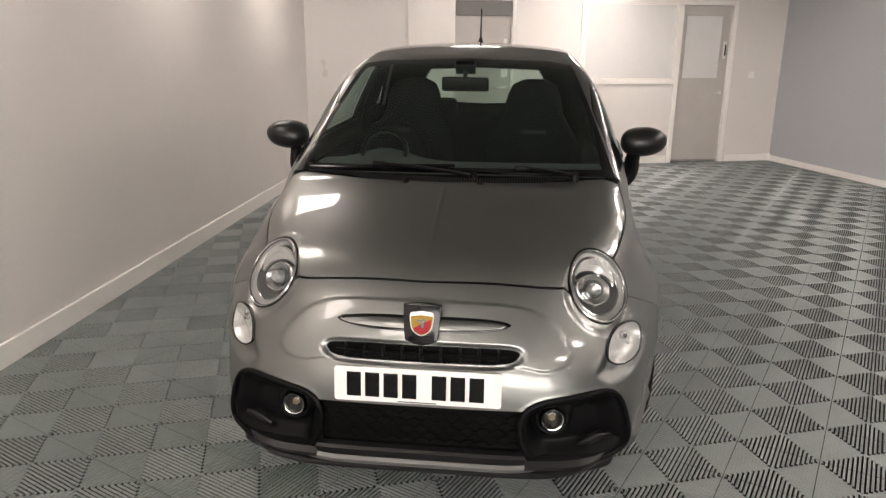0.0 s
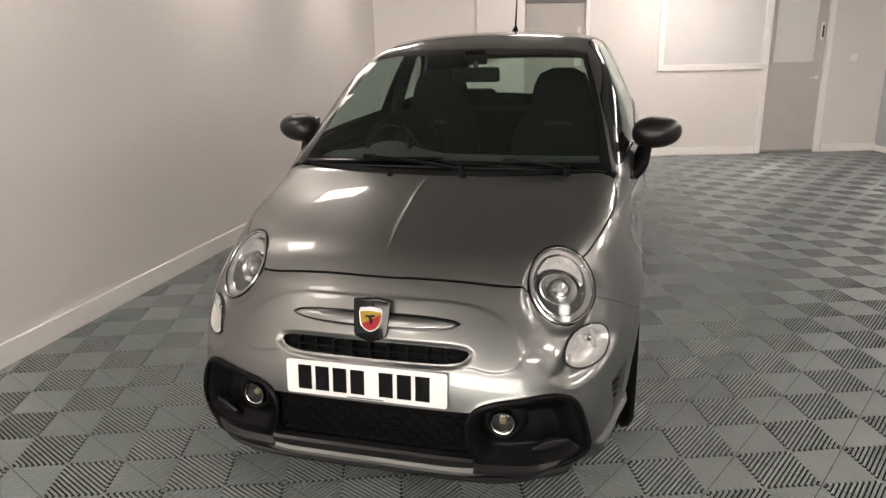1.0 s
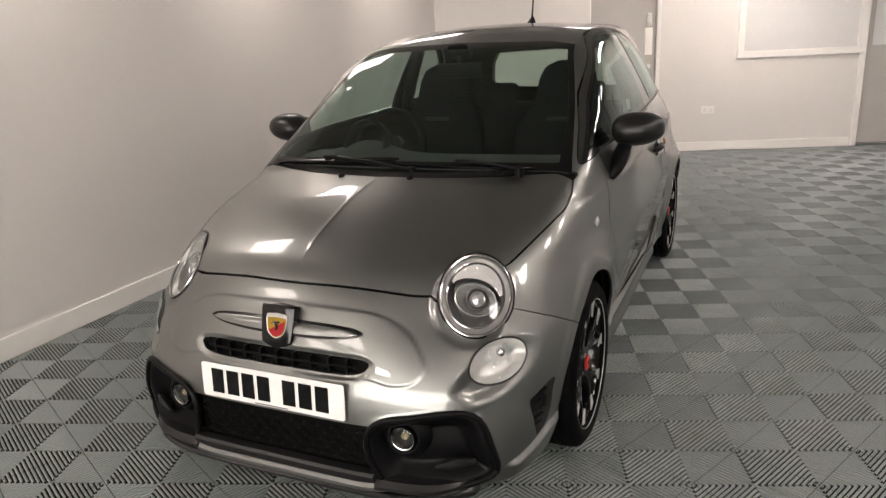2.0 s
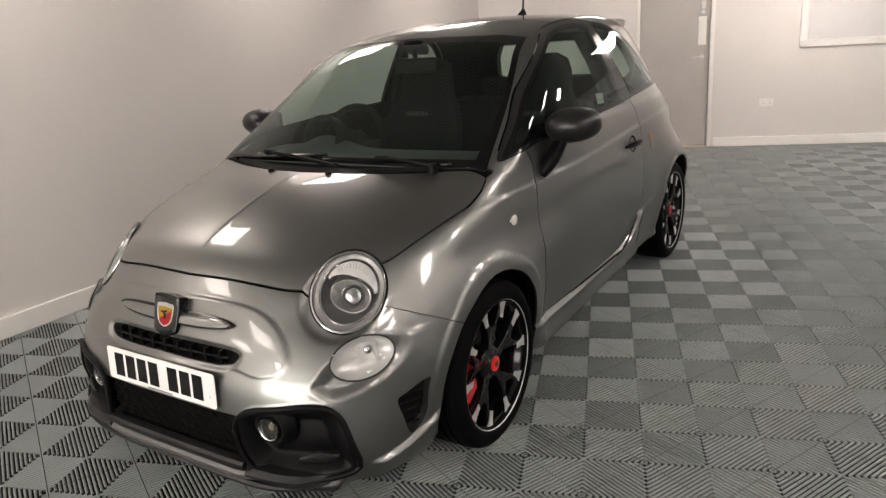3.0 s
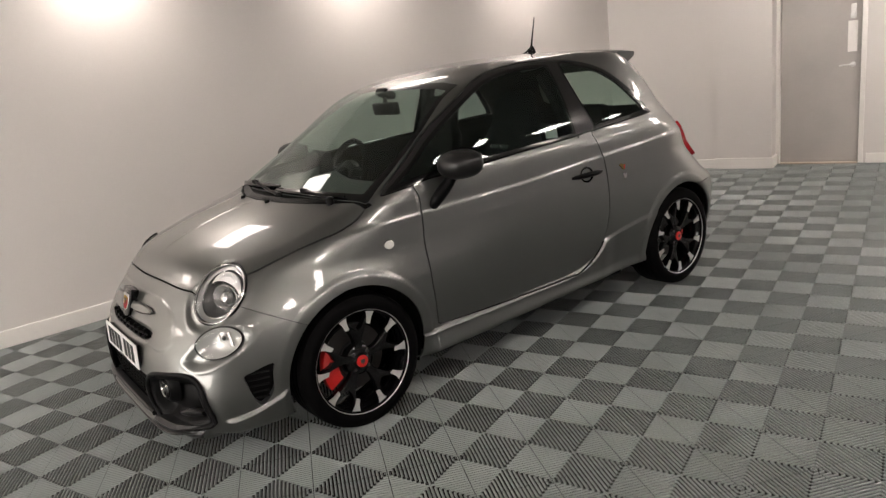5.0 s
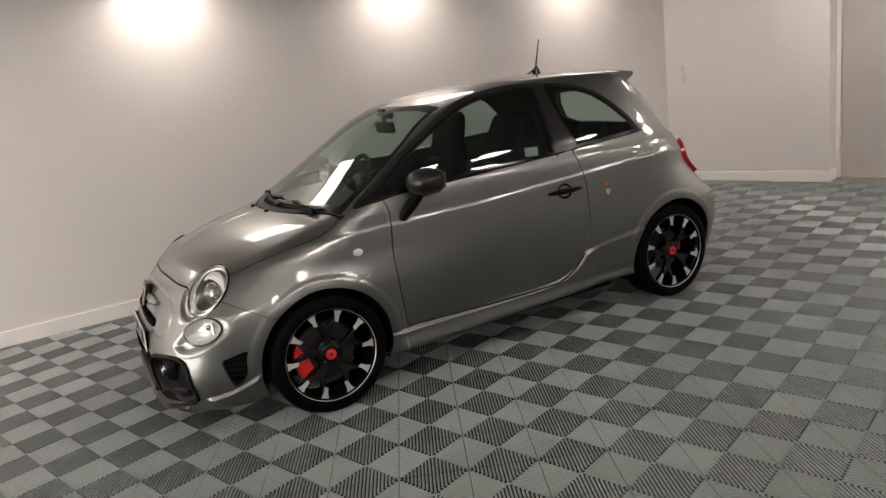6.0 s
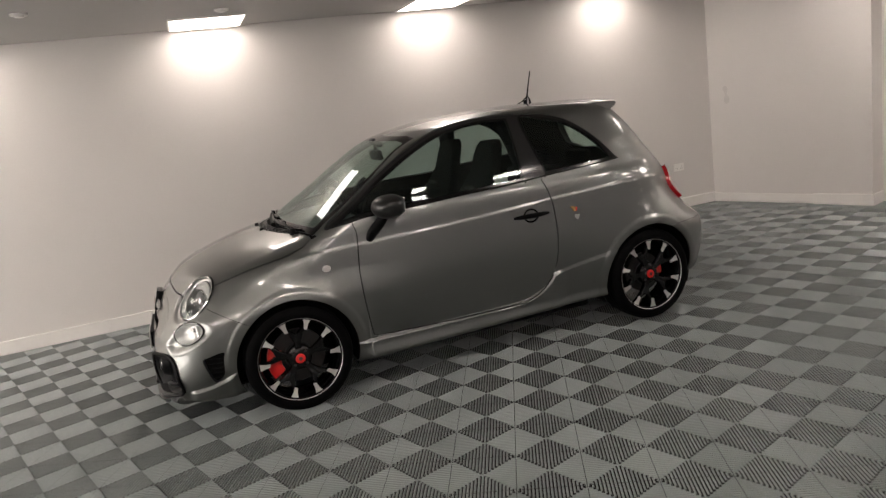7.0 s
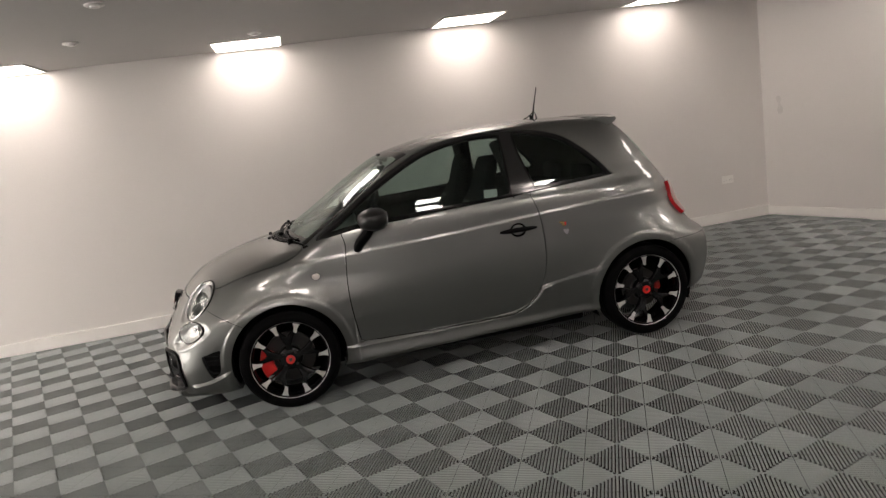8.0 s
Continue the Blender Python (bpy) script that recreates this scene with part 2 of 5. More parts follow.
for lo, hi in (((-2.5, -0.238, 0), (-1.335, -0.221, 0.10)), ((-1.348, -0.274, 0), (-0.76, -0.256, 0.115)), ((-0.774, -0.2555, 0), (-0.758, -0.03, 0.115)),
               ((D1[1] + 0.075, -0.018, 0), (D2[0] - 0.085, -0.001, 0.10)), ((D2[1] + 0.085, -0.018, 0), (U_RIGHT, -0.001, 0.10))):
    add_box(bm, lo, hi, in_back(), 0.004)
structure("baseboard", bm, M_WHITE, "white painted skirting board along the back wall", "skirting board")

in_right = pose(*back(U_RIGHT, 0)[:2], 0, 0, 0, BACK - 90)
bm = bmesh.new()
add_box(bm, (-0.3, 0.0, 0), (2.42, 0.2, CEILING), in_right)
add_box(bm, (2.46, 0.0, 0), (14.0, 0.2, CEILING), in_right)
structure("wall_right", bm, M_WALL_BLUE, "smooth blue-grey side wall of broad boards", "wall")
structure("trim", box((2.415, 0.05, 0), (2.465, 0.2, CEILING), in_right), M_DARK, "dark open joint between two wall boards", "wall joint")
structure("baseboard", box((0.0, -0.016, 0), (13.5, -0.001, 0.075), in_right, 0.003), M_WHITE, "low white skirting along the blue-grey wall", "skirting board")
# the front of the room, behind the camera's start: an unseen glazed opening added for fill light
bm = bmesh.new()
for lo, hi in (((-4, -6.3, 0), (-1.5, -6.0, CEILING)), ((3.4, -6.3, 0), (16, -6.0, CEILING)), ((-1.5, -6.3, 2.25), (3.4, -6.0, CEILING)), ((-1.5, -6.3, 0), (3.4, -6.0, 0.25))):
    add_box(bm, lo, hi)
structure("wall_front", bm, M_WALL_BLUE, "plain wall behind the camera, opened for an added fill light", "wall")
window_2 = tagged(new("window_2"), "unseen added window with slim white bars before the fill glow", "window", kind="structure")
for k in range(5):
    part("window_frame", box((-1.5 + 1.2125 * k, -6.12, 0.25), (-1.45 + 1.2125 * k, -6.06, 2.25), None, 0.004), M_WHITE, window_2, "slim white upright")
# added glowing sheet, fills the car's nose and the front floor
structure("backdrop", box((-4.0, -7.4, -0.5), (11.0, -7.35, 3.2)), M_FRONT_FILL, "unseen glowing sheet added to light the nose and front floor", "daylight")
structure("ceiling", box((-4, -6.3, CEILING), (16, 9.5, CEILING + 0.15)), M_CEILING, "flat grey painted ceiling", "ceiling")
structure("wall_side", box((11.0, -6.3, 0), (11.2, 9.0, CEILING)), M_WALL, "plain grey wall at the far side", "wall")


def ceiling_panel(x, y, mat, hx=0.3, hy=0.3, label="square recessed white LED ceiling panel, switched on; those off the long-wall row added as fill"):
    t = thing("ceiling_light", label, "ceiling light", (x, y, CEILING), "ceiling lights")
    ix, iy = hx - 0.015, hy - 0.015
    part("diffuser", box((-ix, -iy, -0.012), (ix, iy, -0.004)), mat, t, "glowing warm white diffuser")
    bm = bmesh.new()
    for lo, hi in (((-hx, -hy, -0.014), (hx, -iy - 0.001, -0.001)), ((-hx, iy + 0.001, -0.014), (hx, hy, -0.001)),
                   ((-hx, -iy - 0.0009, -0.014), (-ix - 0.001, iy + 0.0009, -0.001)), ((ix + 0.001, -iy - 0.0009, -0.014), (hx, iy + 0.0009, -0.001))):
        add_box(bm, lo, hi)
    part("frame", bm, M_WHITE, t, "thin white panel frame")
    return t


# a dimmed row close to the long wall, a row of slim panels beside the car, wider unseen ones added further off as fill
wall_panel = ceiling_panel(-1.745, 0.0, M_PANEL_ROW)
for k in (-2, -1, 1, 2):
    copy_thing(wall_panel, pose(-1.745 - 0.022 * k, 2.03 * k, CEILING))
slim_panel = ceiling_panel(2.65, 1.35, M_PANEL, 0.22, 0.17, "slim recessed white LED ceiling panel, switched on")
for k in (-4, -3, -2, -1, 1, 2, 3):
    copy_thing(slim_panel, pose(2.65, 1.35 + 1.18 * k, CEILING))
fill_panel = ceiling_panel(5.95, -2.6, M_PANEL)
for k in range(1, 4):
    copy_thing(fill_panel, pose(5.95, -2.6 + 2.03 * k, CEILING))
# more unseen panels, added to brighten the front floor and the back wall
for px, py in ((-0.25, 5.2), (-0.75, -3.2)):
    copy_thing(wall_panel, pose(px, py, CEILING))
for px, py in ((1.35, 5.75), (4.4, 6.1), (5.6, 5.3), (-0.25, -4.6)):
    copy_thing(fill_panel, pose(px, py, CEILING))


def detector(x, y):
    t = thing("smoke_detector", "small flat round white ceiling fitting", "ceiling fitting", (x, y, CEILING), "ceiling fittings")
    part("base_ring", lathe([(0.001, 0.0), (0.055, 0.0), (0.055, -0.008), (0.05, -0.012), (0.035, -0.013), (0.034, -0.008), (0.001, -0.008)], steps=24), M_WHITE, t, smooth=True)
    part("centre_cap", lathe([(0.03, -0.008), (0.028, -0.022), (0.0005, -0.024)], steps=20), M_WHITE, t, smooth=True)


for x, y in ((-0.73, -1.18), (-1.17, 0.09), (0.47, -0.72)):
    detector(x, y)

# ---------------------------------------------------------------- the car: one smooth body form, cut into its panels
WHEELBASE, WHEEL_Z = 2.30, 0.297


def curve(*pairs):
    """A smooth function of one number through (place, value) pairs."""
    t = np.array([p[0] for p in pairs], float)
    v = np.array([p[1] for p in pairs], float)
    h, d = np.diff(t), np.diff(v) / np.diff(t)
    m = np.zeros(len(t))
    m[0], m[-1] = d[0], d[-1]
    for i in range(1, len(t) - 1):
        if d[i - 1] * d[i] > 0:
            w1, w2 = 2 * h[i] + h[i - 1], h[i] + 2 * h[i - 1]
            m[i] = (w1 + w2) / (w1 / d[i - 1] + w2 / d[i])
    xs = np.linspace(t[0], t[-1], 600)
    k = np.clip(np.searchsorted(t, xs) - 1, 0, len(t) - 2)
    s = (xs - t[k]) / h[k]
    ys = (2 * s ** 3 - 3 * s ** 2 + 1) * v[k] + (s ** 3 - 2 * s ** 2 + s) * h[k] * m[k] + (3 * s ** 2 - 2 * s ** 3) * v[k + 1] + (s ** 3 - s ** 2) * h[k] * m[k + 1]
    lo, hi = (ys[1] - ys[0]) / (xs[1] - xs[0]), (ys[-1] - ys[-2]) / (xs[-1] - xs[-2])

    def value(q):
        return np.interp(q, xs, ys) + np.minimum(q - xs[0], 0) * lo + np.maximum(q - xs[-1], 0) * hi
    return value


side_width = curve((0.10, 0.715), (0.22, 0.745), (0.35, 0.772), (0.50, 0.797), (0.65, 0.804), (0.78, 0.797), (0.86, 0.788), (0.95, 0.776), (1.00, 0.762), (1.03, 0.7455), (1.10, 0.7190), (1.16, 0.6925), (1.23, 0.6585), (1.30, 0.6220), (1.38, 0.5760), (1.50, 0.500))
nose_front = curve((0.10, -0.70), (0.20, -0.745), (0.32, -0.762), (0.45, -0.757), (0.55, -0.735), (0.65, -0.70), (0.75, -0.655), (0.90, -0.58), (1.10, -0.48))
tail_back = curve((0.15, 2.80), (0.28, 2.90), (0.45, 2.93), (0.58, 2.915), (0.68, 2.825), (0.80, 2.795), (0.95, 2.745), (1.10, 2.665), (1.25, 2.56), (1.38, 2.445), (1.50, 2.34))
hood_line = curve((-0.90, 0.40), (-0.72, 0.615), (-0.62, 0.725), (-0.50, 0.812), (-0.35, 0.872), (-0.18, 0.920), (0.0, 0.950), (0.20, 0.972), (0.45, 0.988), (0.9, 1.0), (2.3, 1.03), (2.6, 1.02), (3.0, 0.95))
roof_line = curve((-0.30, 0.71), (0.015, 0.925), (0.285, 1.09), (0.55, 1.260), (0.735, 1.362), (0.86, 1.406), (1.02, 1.440), (1.25, 1.470), (1.50, 1.483), (1.75, 1.484), (2.0, 1.474), (2.25, 1.450), (2.45, 1.415), (2.7, 1.35))
under_line = curve((-0.8, 0.15), (-0.4, 0.15), (0.0, 0.17), (0.6, 0.19), (1.9, 0.22), (2.5, 0.22), (3.0, 0.26))


nose_square = curve((0.10, 4.5), (0.22, 4.4), (0.43, 3.25), (0.52, 2.85), (0.66, 2.3), (1.0, 2.3), (1.5, 2.3))
crease_line = curve((-0.3, 0.826), (0.0, 0.840), (0.5, 0.862), (1.0, 0.878), (1.5, 0.903), (2.0, 0.926), (2.4, 0.945))
skirt_top = curve((0.3, 0.302), (1.28, 0.304), (1.41, 0.316), (1.50, 0.350), (1.56, 0.398), (1.60, 0.446), (1.66, 0.459), (2.1, 0.520))


def ease(a, b, q):
    t = np.clip((q - a) / (b - a), 0, 1)
    return t * t * (3 - 2 * t)


def smax(a, b, k):
    h = np.maximum(k - np.abs(a - b), 0) / k
    return np.maximum(a, b) + h * h * k * 0.25


def smin(a, b, k):
    return -smax(-a, -b, k)


def body_field(x, y, z):
    """Below zero inside the car's smooth outer form."""
    ax = np.abs(x)
    w = side_width(z)
    # the wings and the scuttle draw in towards the nose
    w = w - (0.010 + 0.040 * ease(0.58, 0.75, z)) * ease(0.90, 0.10, y)
    # cabin sides draw in towards the screen and the tail
    up = np.clip((z - 0.92) / 0.2, 0, 1)
    w = w - up * 0.055 * np.clip((0.95 - y) / 0.8, 0, 1.3) ** 2 - up * 0.05 * np.clip((y - 1.7) / 0.7, 0, 1.3) ** 2
    # flared arches
    for wy in (0.0, WHEELBASE):
        r = np.sqrt((y - wy) ** 2 + (z - WHEEL_Z) ** 2)
        w = w + 0.006 * ease(0.394, 0.380, r) * np.clip((z - 0.12) / 0.2, 0, 1)
        w = w + 0.014 * np.exp(-((r - 0.36) / 0.075) ** 2) * np.clip((z - 0.12) / 0.2, 0, 1)
    # waist between the arches
    w = w - 0.012 * np.exp(-((y - 1.12) / 0.45) ** 2) * np.exp(-((z - 0.42) / 0.16) ** 2)
    # side skirt, proud below an edge that sweeps up behind the door, with a lower flange
    along = np.clip((y - 0.30) / 0.1, 0, 1) * np.clip((2.10 - y) / 0.06, 0, 1)
    w = w + along * ((0.006 + 0.015 * ease(1.70, 1.58, y)) * ease(0.006, -0.008, z - skirt_top(y)) + 0.026 * ease(0.290, 0.200, z) - 0.02 * ease(0.20, 0.15, z))
    # shoulder crease: the flank steps out below a thin concave line
    w = w + 0.0034 * np.tanh((crease_line(y) - z) / 0.0085) * ease(-0.12, 0.12, y) * ease(2.62, 2.35, y)
    a = np.clip((-0.05 - y) / (-0.05 - nose_front(z)), 0, None)
    low = 1 - ease(0.55, 0.85, z)
    start = 1.95 + 0.25 * low
    b = np.clip((y - start) / (tail_back(z) - start), 0, None)
    n = np.where(y < 1.0, nose_square(z), 2.8 + 1.3 * low)
    s = ((ax / w) ** n + a ** n + b ** n + 1e-9) ** (1 / n)
    side = (s - 1) * 0.78
    crown = 0.225 - 0.165 * ease(-0.40, 0.30, y)
    ridge = 0.0042 * np.exp(-ax / 0.011) * ease(-0.57, -0.42, y) * ease(0.0, -0.14, y)
    hood = (z - (hood_line(y) + ridge - crown * x * x - 0.07 * x ** 4)) * 0.85
    bulge = y - 0.27 * x * x * np.clip((1.2 - y) / 0.6, 0, 1) + 0.12 * x * x * np.clip((y - 1.9) / 0.5, 0, 1)
    drop = 0.2 + 0.8 * ease(0.15, 0.85, y)
    roof = (z - (roof_line(bulge) - drop * (0.105 * x * x + 0.10 * x ** 4))) * 0.82
    top = smin(hood, roof, 0.018)
    kk = 0.135 - 0.07 * ease(0.0, 0.45, y)
    f = smax(side, top, kk)
    return smax(f, (under_line(y) - z), 0.035)


SPINE_A, SPINE_B, SPINE_Z = 0.12, 2.02, 0.66


def cast(o, d, far=1.9):
    """Steps outwards along each ray to the skin."""
    lo, hi = np.zeros(len(o)), np.full(len(o), far)
    for _ in range(30):
        mid = (lo + hi) / 2
        p = o + d * mid[:, None]
        ins = body_field(p[:, 0], p[:, 1], p[:, 2]) < 0
        lo, hi = np.where(ins, mid, lo), np.where(ins, hi, mid)
    return o + d * ((lo + hi) / 2)[:, None]


def polygon_distance(pts, px, py):
    """Signed distance to a closed outline, below zero inside."""
    q = np.array(pts, float)
    best = np.full(px.shape, 9.0)
    inside = np.zeros(px.shape, bool)
    for i in range(len(q)):
        a, b = q[i - 1], q[i]
        e = b - a
        L = e @ e
        if L < 1e-12:
            continue
        t = np.clip(((px - a[0]) * e[0] + (py - a[1]) * e[1]) / L, 0, 1)
        best = np.minimum(best, np.hypot(px - a[0] - t * e[0], py - a[1] - t * e[1]))
        cross = (a[1] > py) != (b[1] > py)
        if abs(e[1]) > 1e-12:
            inside ^= cross & (px < a[0] + e[0] * (py - a[1]) / e[1])
    return np.where(inside, -best, best)


def rounded(points, steps=6):
    return smooth_line(points, steps)


# outlines in the front view (x, z), the side view (y, z) and the plan (x, y)
MOUSTACHE = rounded([(-0.468, 0.540), (-0.425, 0.605), (-0.35, 0.652), (-0.24, 0.676), (0.0, 0.682), (0.24, 0.676), (0.35, 0.652), (0.425, 0.605), (0.468, 0.540), (0.445, 0.502), (0.38, 0.490), (0.28, 0.506), (0.0, 0.512), (-0.28, 0.506), (-0.38, 0.490), (-0.445, 0.502)])
SLOT = rounded([(-0.30, 0.528), (-0.27, 0.552), (0.0, 0.557), (0.27, 0.552), (0.30, 0.528), (0.24, 0.510), (0.0, 0.508), (-0.24, 0.510)])
HEAD = {s: Vector((0.545 * s, -0.455, 0.692)) for s in (-1, 1)}
HEAD_AXIS = {s: Vector((0.44 * s, -0.80, 0.36)).normalized() for s in (-1, 1)}
LOW = {s: Vector((0.648 * s, -0.55, 0.535)) for s in (-1, 1)}
TAIL = {s: Vector((0.580 * s, 2.63, 0.830)) for s in (-1, 1)}
TAIL_AXIS = {s: Vector((0.46 * s, 0.85, 0.24)).normalized() for s in (-1, 1)}
LOW_AXIS = {s: Vector((0.60 * s, -0.78, 0.18)).normalized() for s in (-1, 1)}


def both(half):
    """A closed outline from its right half, which runs from the middle line round to the middle line."""
    return half + [(-x, q) for x, q in half[::-1] if abs(x) > 1e-6]


WINDSCREEN = both([(0.0, 0.90), (0.40, 0.90), (0.655, 0.905), (0.670, 0.945), (0.61, 1.13), (0.555, 1.275), (0.51, 1.375), (0.40, 1.392), (0.0, 1.402)])
DLO_FRONT = [(0.285, 0.972), (0.44, 1.062), (0.60, 1.172), (0.81, 1.292), (1.03, 1.382), (1.27, 1.420), (1.485, 1.416), (1.50, 1.38), (1.485, 1.045), (1.46, 1.040), (1.0, 1.025), (0.6, 1.010), (0.44, 0.998), (0.34, 0.978)]
DLO_REAR = [(1.575, 1.402), (1.74, 1.390), (1.88, 1.342), (1.99, 1.262), (2.08, 1.170), (2.14, 1.090), (2.125, 1.078), (1.66, 1.058), (1.635, 1.062)]
DLO_FRAME = [(0.262, 0.968), (0.425, 1.074), (0.59, 1.187), (0.80, 1.308), (1.02, 1.399), (1.27, 1.437), (1.50, 1.435), (1.62, 1.424), (1.75, 1.408), (1.893, 1.357), (2.004, 1.275), (2.095, 1.181), (2.158, 1.092), (2.145, 1.070), (1.66, 1.050), (1.46, 1.033), (1.0, 1.018), (0.6, 1.003), (0.34, 0.970)]
REAR_GLASS = both([(0.0, 1.06), (0.40, 1.075), (0.46, 1.12), (0.43, 1.24), (0.38, 1.315), (0.0, 1.325)])
DOOR = [(0.445, 1.0), (0.425, 0.90), (0.40, 0.63), (0.425, 0.36), (0.445, 0.322), (0.50, 0.315), (0.9, 0.305), (1.32, 0.303), (1.43, 0.318), (1.52, 0.365), (1.585, 0.44), (1.625, 0.55), (1.64, 0.70), (1.632, 0.90), (1.60, 1.02), (1.575, 1.052), (1.2, 1.031), (0.8, 1.016)]
BONNET_BACK = [(0.682, 0.175), (0.62, 0.165), (0.56, 0.140), (0.47, 0.098), (0.34, 0.045), (0.20, 0.0), (0.0, -0.022)]
BONNET_FRONT = [(0.0, -0.603), (0.20, -0.592), (0.36, -0.570), (0.45, -0.540), (0.51, -0.500), (0.60, -0.375), (0.645, -0.25), (0.675, -0.12), (0.692, 0.0), (0.693, 0.07), (0.690, 0.13)]
BONNET = [tuple(p) for p in smooth_line([(-x, y) for x, y in BONNET_FRONT[:0:-1]] + BONNET_FRONT, 6, False)] + BONNET_BACK + [(-x, y) for x, y in BONNET_BACK[-2::-1]]
COWL = both([(x, y + 0.004) for x, y in BONNET_BACK[::-1]] + [(0.690, 0.215), (0.56, 0.162), (0.45, 0.132), (0.30, 0.102), (0.15, 0.084), (0.0, 0.078)])
FOG = rounded([(0.315, 0.345), (0.36, 0.394), (0.46, 0.412), (0.56, 0.420), (0.615, 0.393), (0.645, 0.318), (0.655, 0.228), (0.59, 0.200), (0.46, 0.181), (0.37, 0.185), (0.325, 0.25)])
LOWER_GRILLE = [(-0.33, 0.372), (0.33, 0.372), (0.318, 0.30), (0.33, 0.229), (-0.33, 0.229), (-0.318, 0.30)]
LIP = both([(0.0, 0.228), (0.33, 0.228), (0.365, 0.172), (0.46, 0.168), (0.58, 0.186), (0.625, 0.200), (0.605, 0.155), (0.54, 0.08), (0.0, 0.08)])
VENT = rounded([(-0.498, 0.391), (-0.47, 0.403), (-0.388, 0.425), (-0.394, 0.385), (-0.405, 0.30), (-0.445, 0.259), (-0.464, 0.272), (-0.486, 0.335)], 4)
LOW_BOWL = rounded([(0.540, 0.480), (0.580, 0.550), (0.625, 0.582), (0.68, 0.592), (0.722, 0.572), (0.735, 0.53), (0.712, 0.478), (0.66, 0.440), (0.60, 0.428), (0.556, 0.450)])


def lamp_distance(P, at, axis, rx, ry, tilt):
    """Distance from a tilted ellipse tunnel round a lamp's axis."""
    m = np.array(aimed(at, axis, tilt).inverted())
    q = P @ m[:3, :3].T + m[:3, 3]
    r = np.sqrt((q[:, 0] / rx) ** 2 + (q[:, 1] / ry) ** 2)
    d = (r - 1) * min(rx, ry)
    return np.where(np.abs(q[:, 2]) < 0.2, d, np.maximum(d, 0.2))


def body_soup(nth=600, nmid=190, nnose=140, ntail=64):
    """The skin as a dense grid: points, normals, triangles."""
    # rays lie closer together where the creases run
    q = np.linspace(0, 2 * np.pi, 4001)
    bell = lambda c, d: np.exp(-(np.angle(np.exp(1j * (q - radians(c)))) / radians(d)) ** 2)
    dense = 1 + 3.2 * (bell(16, 6) + bell(164, 6)) + 1.6 * (bell(-24, 9) + bell(204, 9)) + 0.8 * bell(90, 12)
    run = np.concatenate([[0], np.cumsum((dense[1:] + dense[:-1]) / 2)])
    th = np.interp(np.arange(nth) / nth, run / run[-1], q)
    O, D = [], []
    for k in range(nnose + nmid + ntail + 1):
        if k < nnose:
            phi, y = (1 - k / nnose) * np.pi / 2 * 0.9995, SPINE_A
        elif k <= nnose + nmid:
            phi, y = 0.0, SPINE_A + (SPINE_B - SPINE_A) * (k - nnose) / nmid
        else:
            phi, y = -(k - nnose - nmid) / ntail * np.pi / 2 * 0.9995, SPINE_B
        r, c = np.cos(phi), -np.sin(phi)
        zz = SPINE_Z - 0.05 * np.sin(abs(phi))
        O.append(np.stack([np.zeros(nth), np.full(nth, y), np.full(nth, zz)], 1))
        D.append(np.stack([r * np.cos(th), np.full(nth, c), r * np.sin(th)], 1))
    rows = len(O)
    P = cast(np.concatenate(O), np.concatenate(D))

    def normals(P):
        G = P.reshape(rows, nth, 3)
        du = np.gradient(G, axis=0)
        dv = np.roll(G, -1, 1) - np.roll(G, 1, 1)
        N = np.cross(dv, du).reshape(-1, 3)
        return N / (np.linalg.norm(N, axis=1, keepdims=True) + 1e-12)

    N = normals(P)
    if (N[:, 0] * P[:, 0]).sum() < 0:
        N = -N
    # raised nose panel, recessed lamp bowls
    x, y, z = P.T
    front = (y < -0.2)
    lift = np.where(front, 0.0030 * ease(0.003, -0.007, polygon_distance(MOUSTACHE, x, z)), 0.0)
    lift -= np.where(front, 0.009 * ease(0.016, 0.0, polygon_distance(SLOT, x, z)), 0.0)
    fog = np.minimum(polygon_distance(FOG, x, z), polygon_distance(FOG, -x, z))
    lift += np.where(front, 0.003 * ease(0.014, 0.0, fog) - 0.062 * ease(-0.008, -0.055, fog), 0.0)
    lift += np.where(front, 0.022 * ease(0.004, -0.014, polygon_distance(LIP, x, z)), 0.0)
    for s in (-1, 1):
        lift += 0.002 * ease(0.020, -0.004, lamp_distance(P, HEAD[s], HEAD_AXIS[s], 0.120, 0.136, -20 * s))
        crescent = lamp_distance(P, HEAD[s] + Vector((-0.030 * s, 0, -0.036)), HEAD_AXIS[s], 0.118, 0.130, -20 * s)
        lift -= 0.012 * ease(0.0, -0.022, crescent)
    bowl = polygon_distance(LOW_BOWL, np.abs(x), z)
    lift += np.where(front, 0.001 * ease(0.010, 0.002, bowl) - 0.020 * ease(0.0, -0.045, bowl), 0.0)
    # fin under the side vent
    fin = np.interp(y, [-0.60, -0.55, -0.47, -0.40, -0.34], [0.222, 0.225, 0.240, 0.266, 0.30])
    lift += np.where((np.abs(x) > 0.5) & (y < -0.3), 0.016 * ease(0.005, -0.005, z - fin) * ease(-0.60, -0.55, y) * ease(-0.335, -0.37, y) * ease(0.13, 0.19, z), 0.0)
    P = P + N * lift[:, None]
    N2 = normals(P)
    N = N2 * np.sign((N2 * N).sum(1, keepdims=True))
    i = np.arange((rows - 1) * nth)
    r, c = i // nth, i % nth
    a, b = r * nth + c, r * nth + (c + 1) % nth
    T = np.concatenate([np.stack([a, b, b + nth], 1), np.stack([a, b + nth, a + nth], 1)])
    e1, e2 = P[T[:, 1]] - P[T[:, 0]], P[T[:, 2]] - P[T[:, 0]]
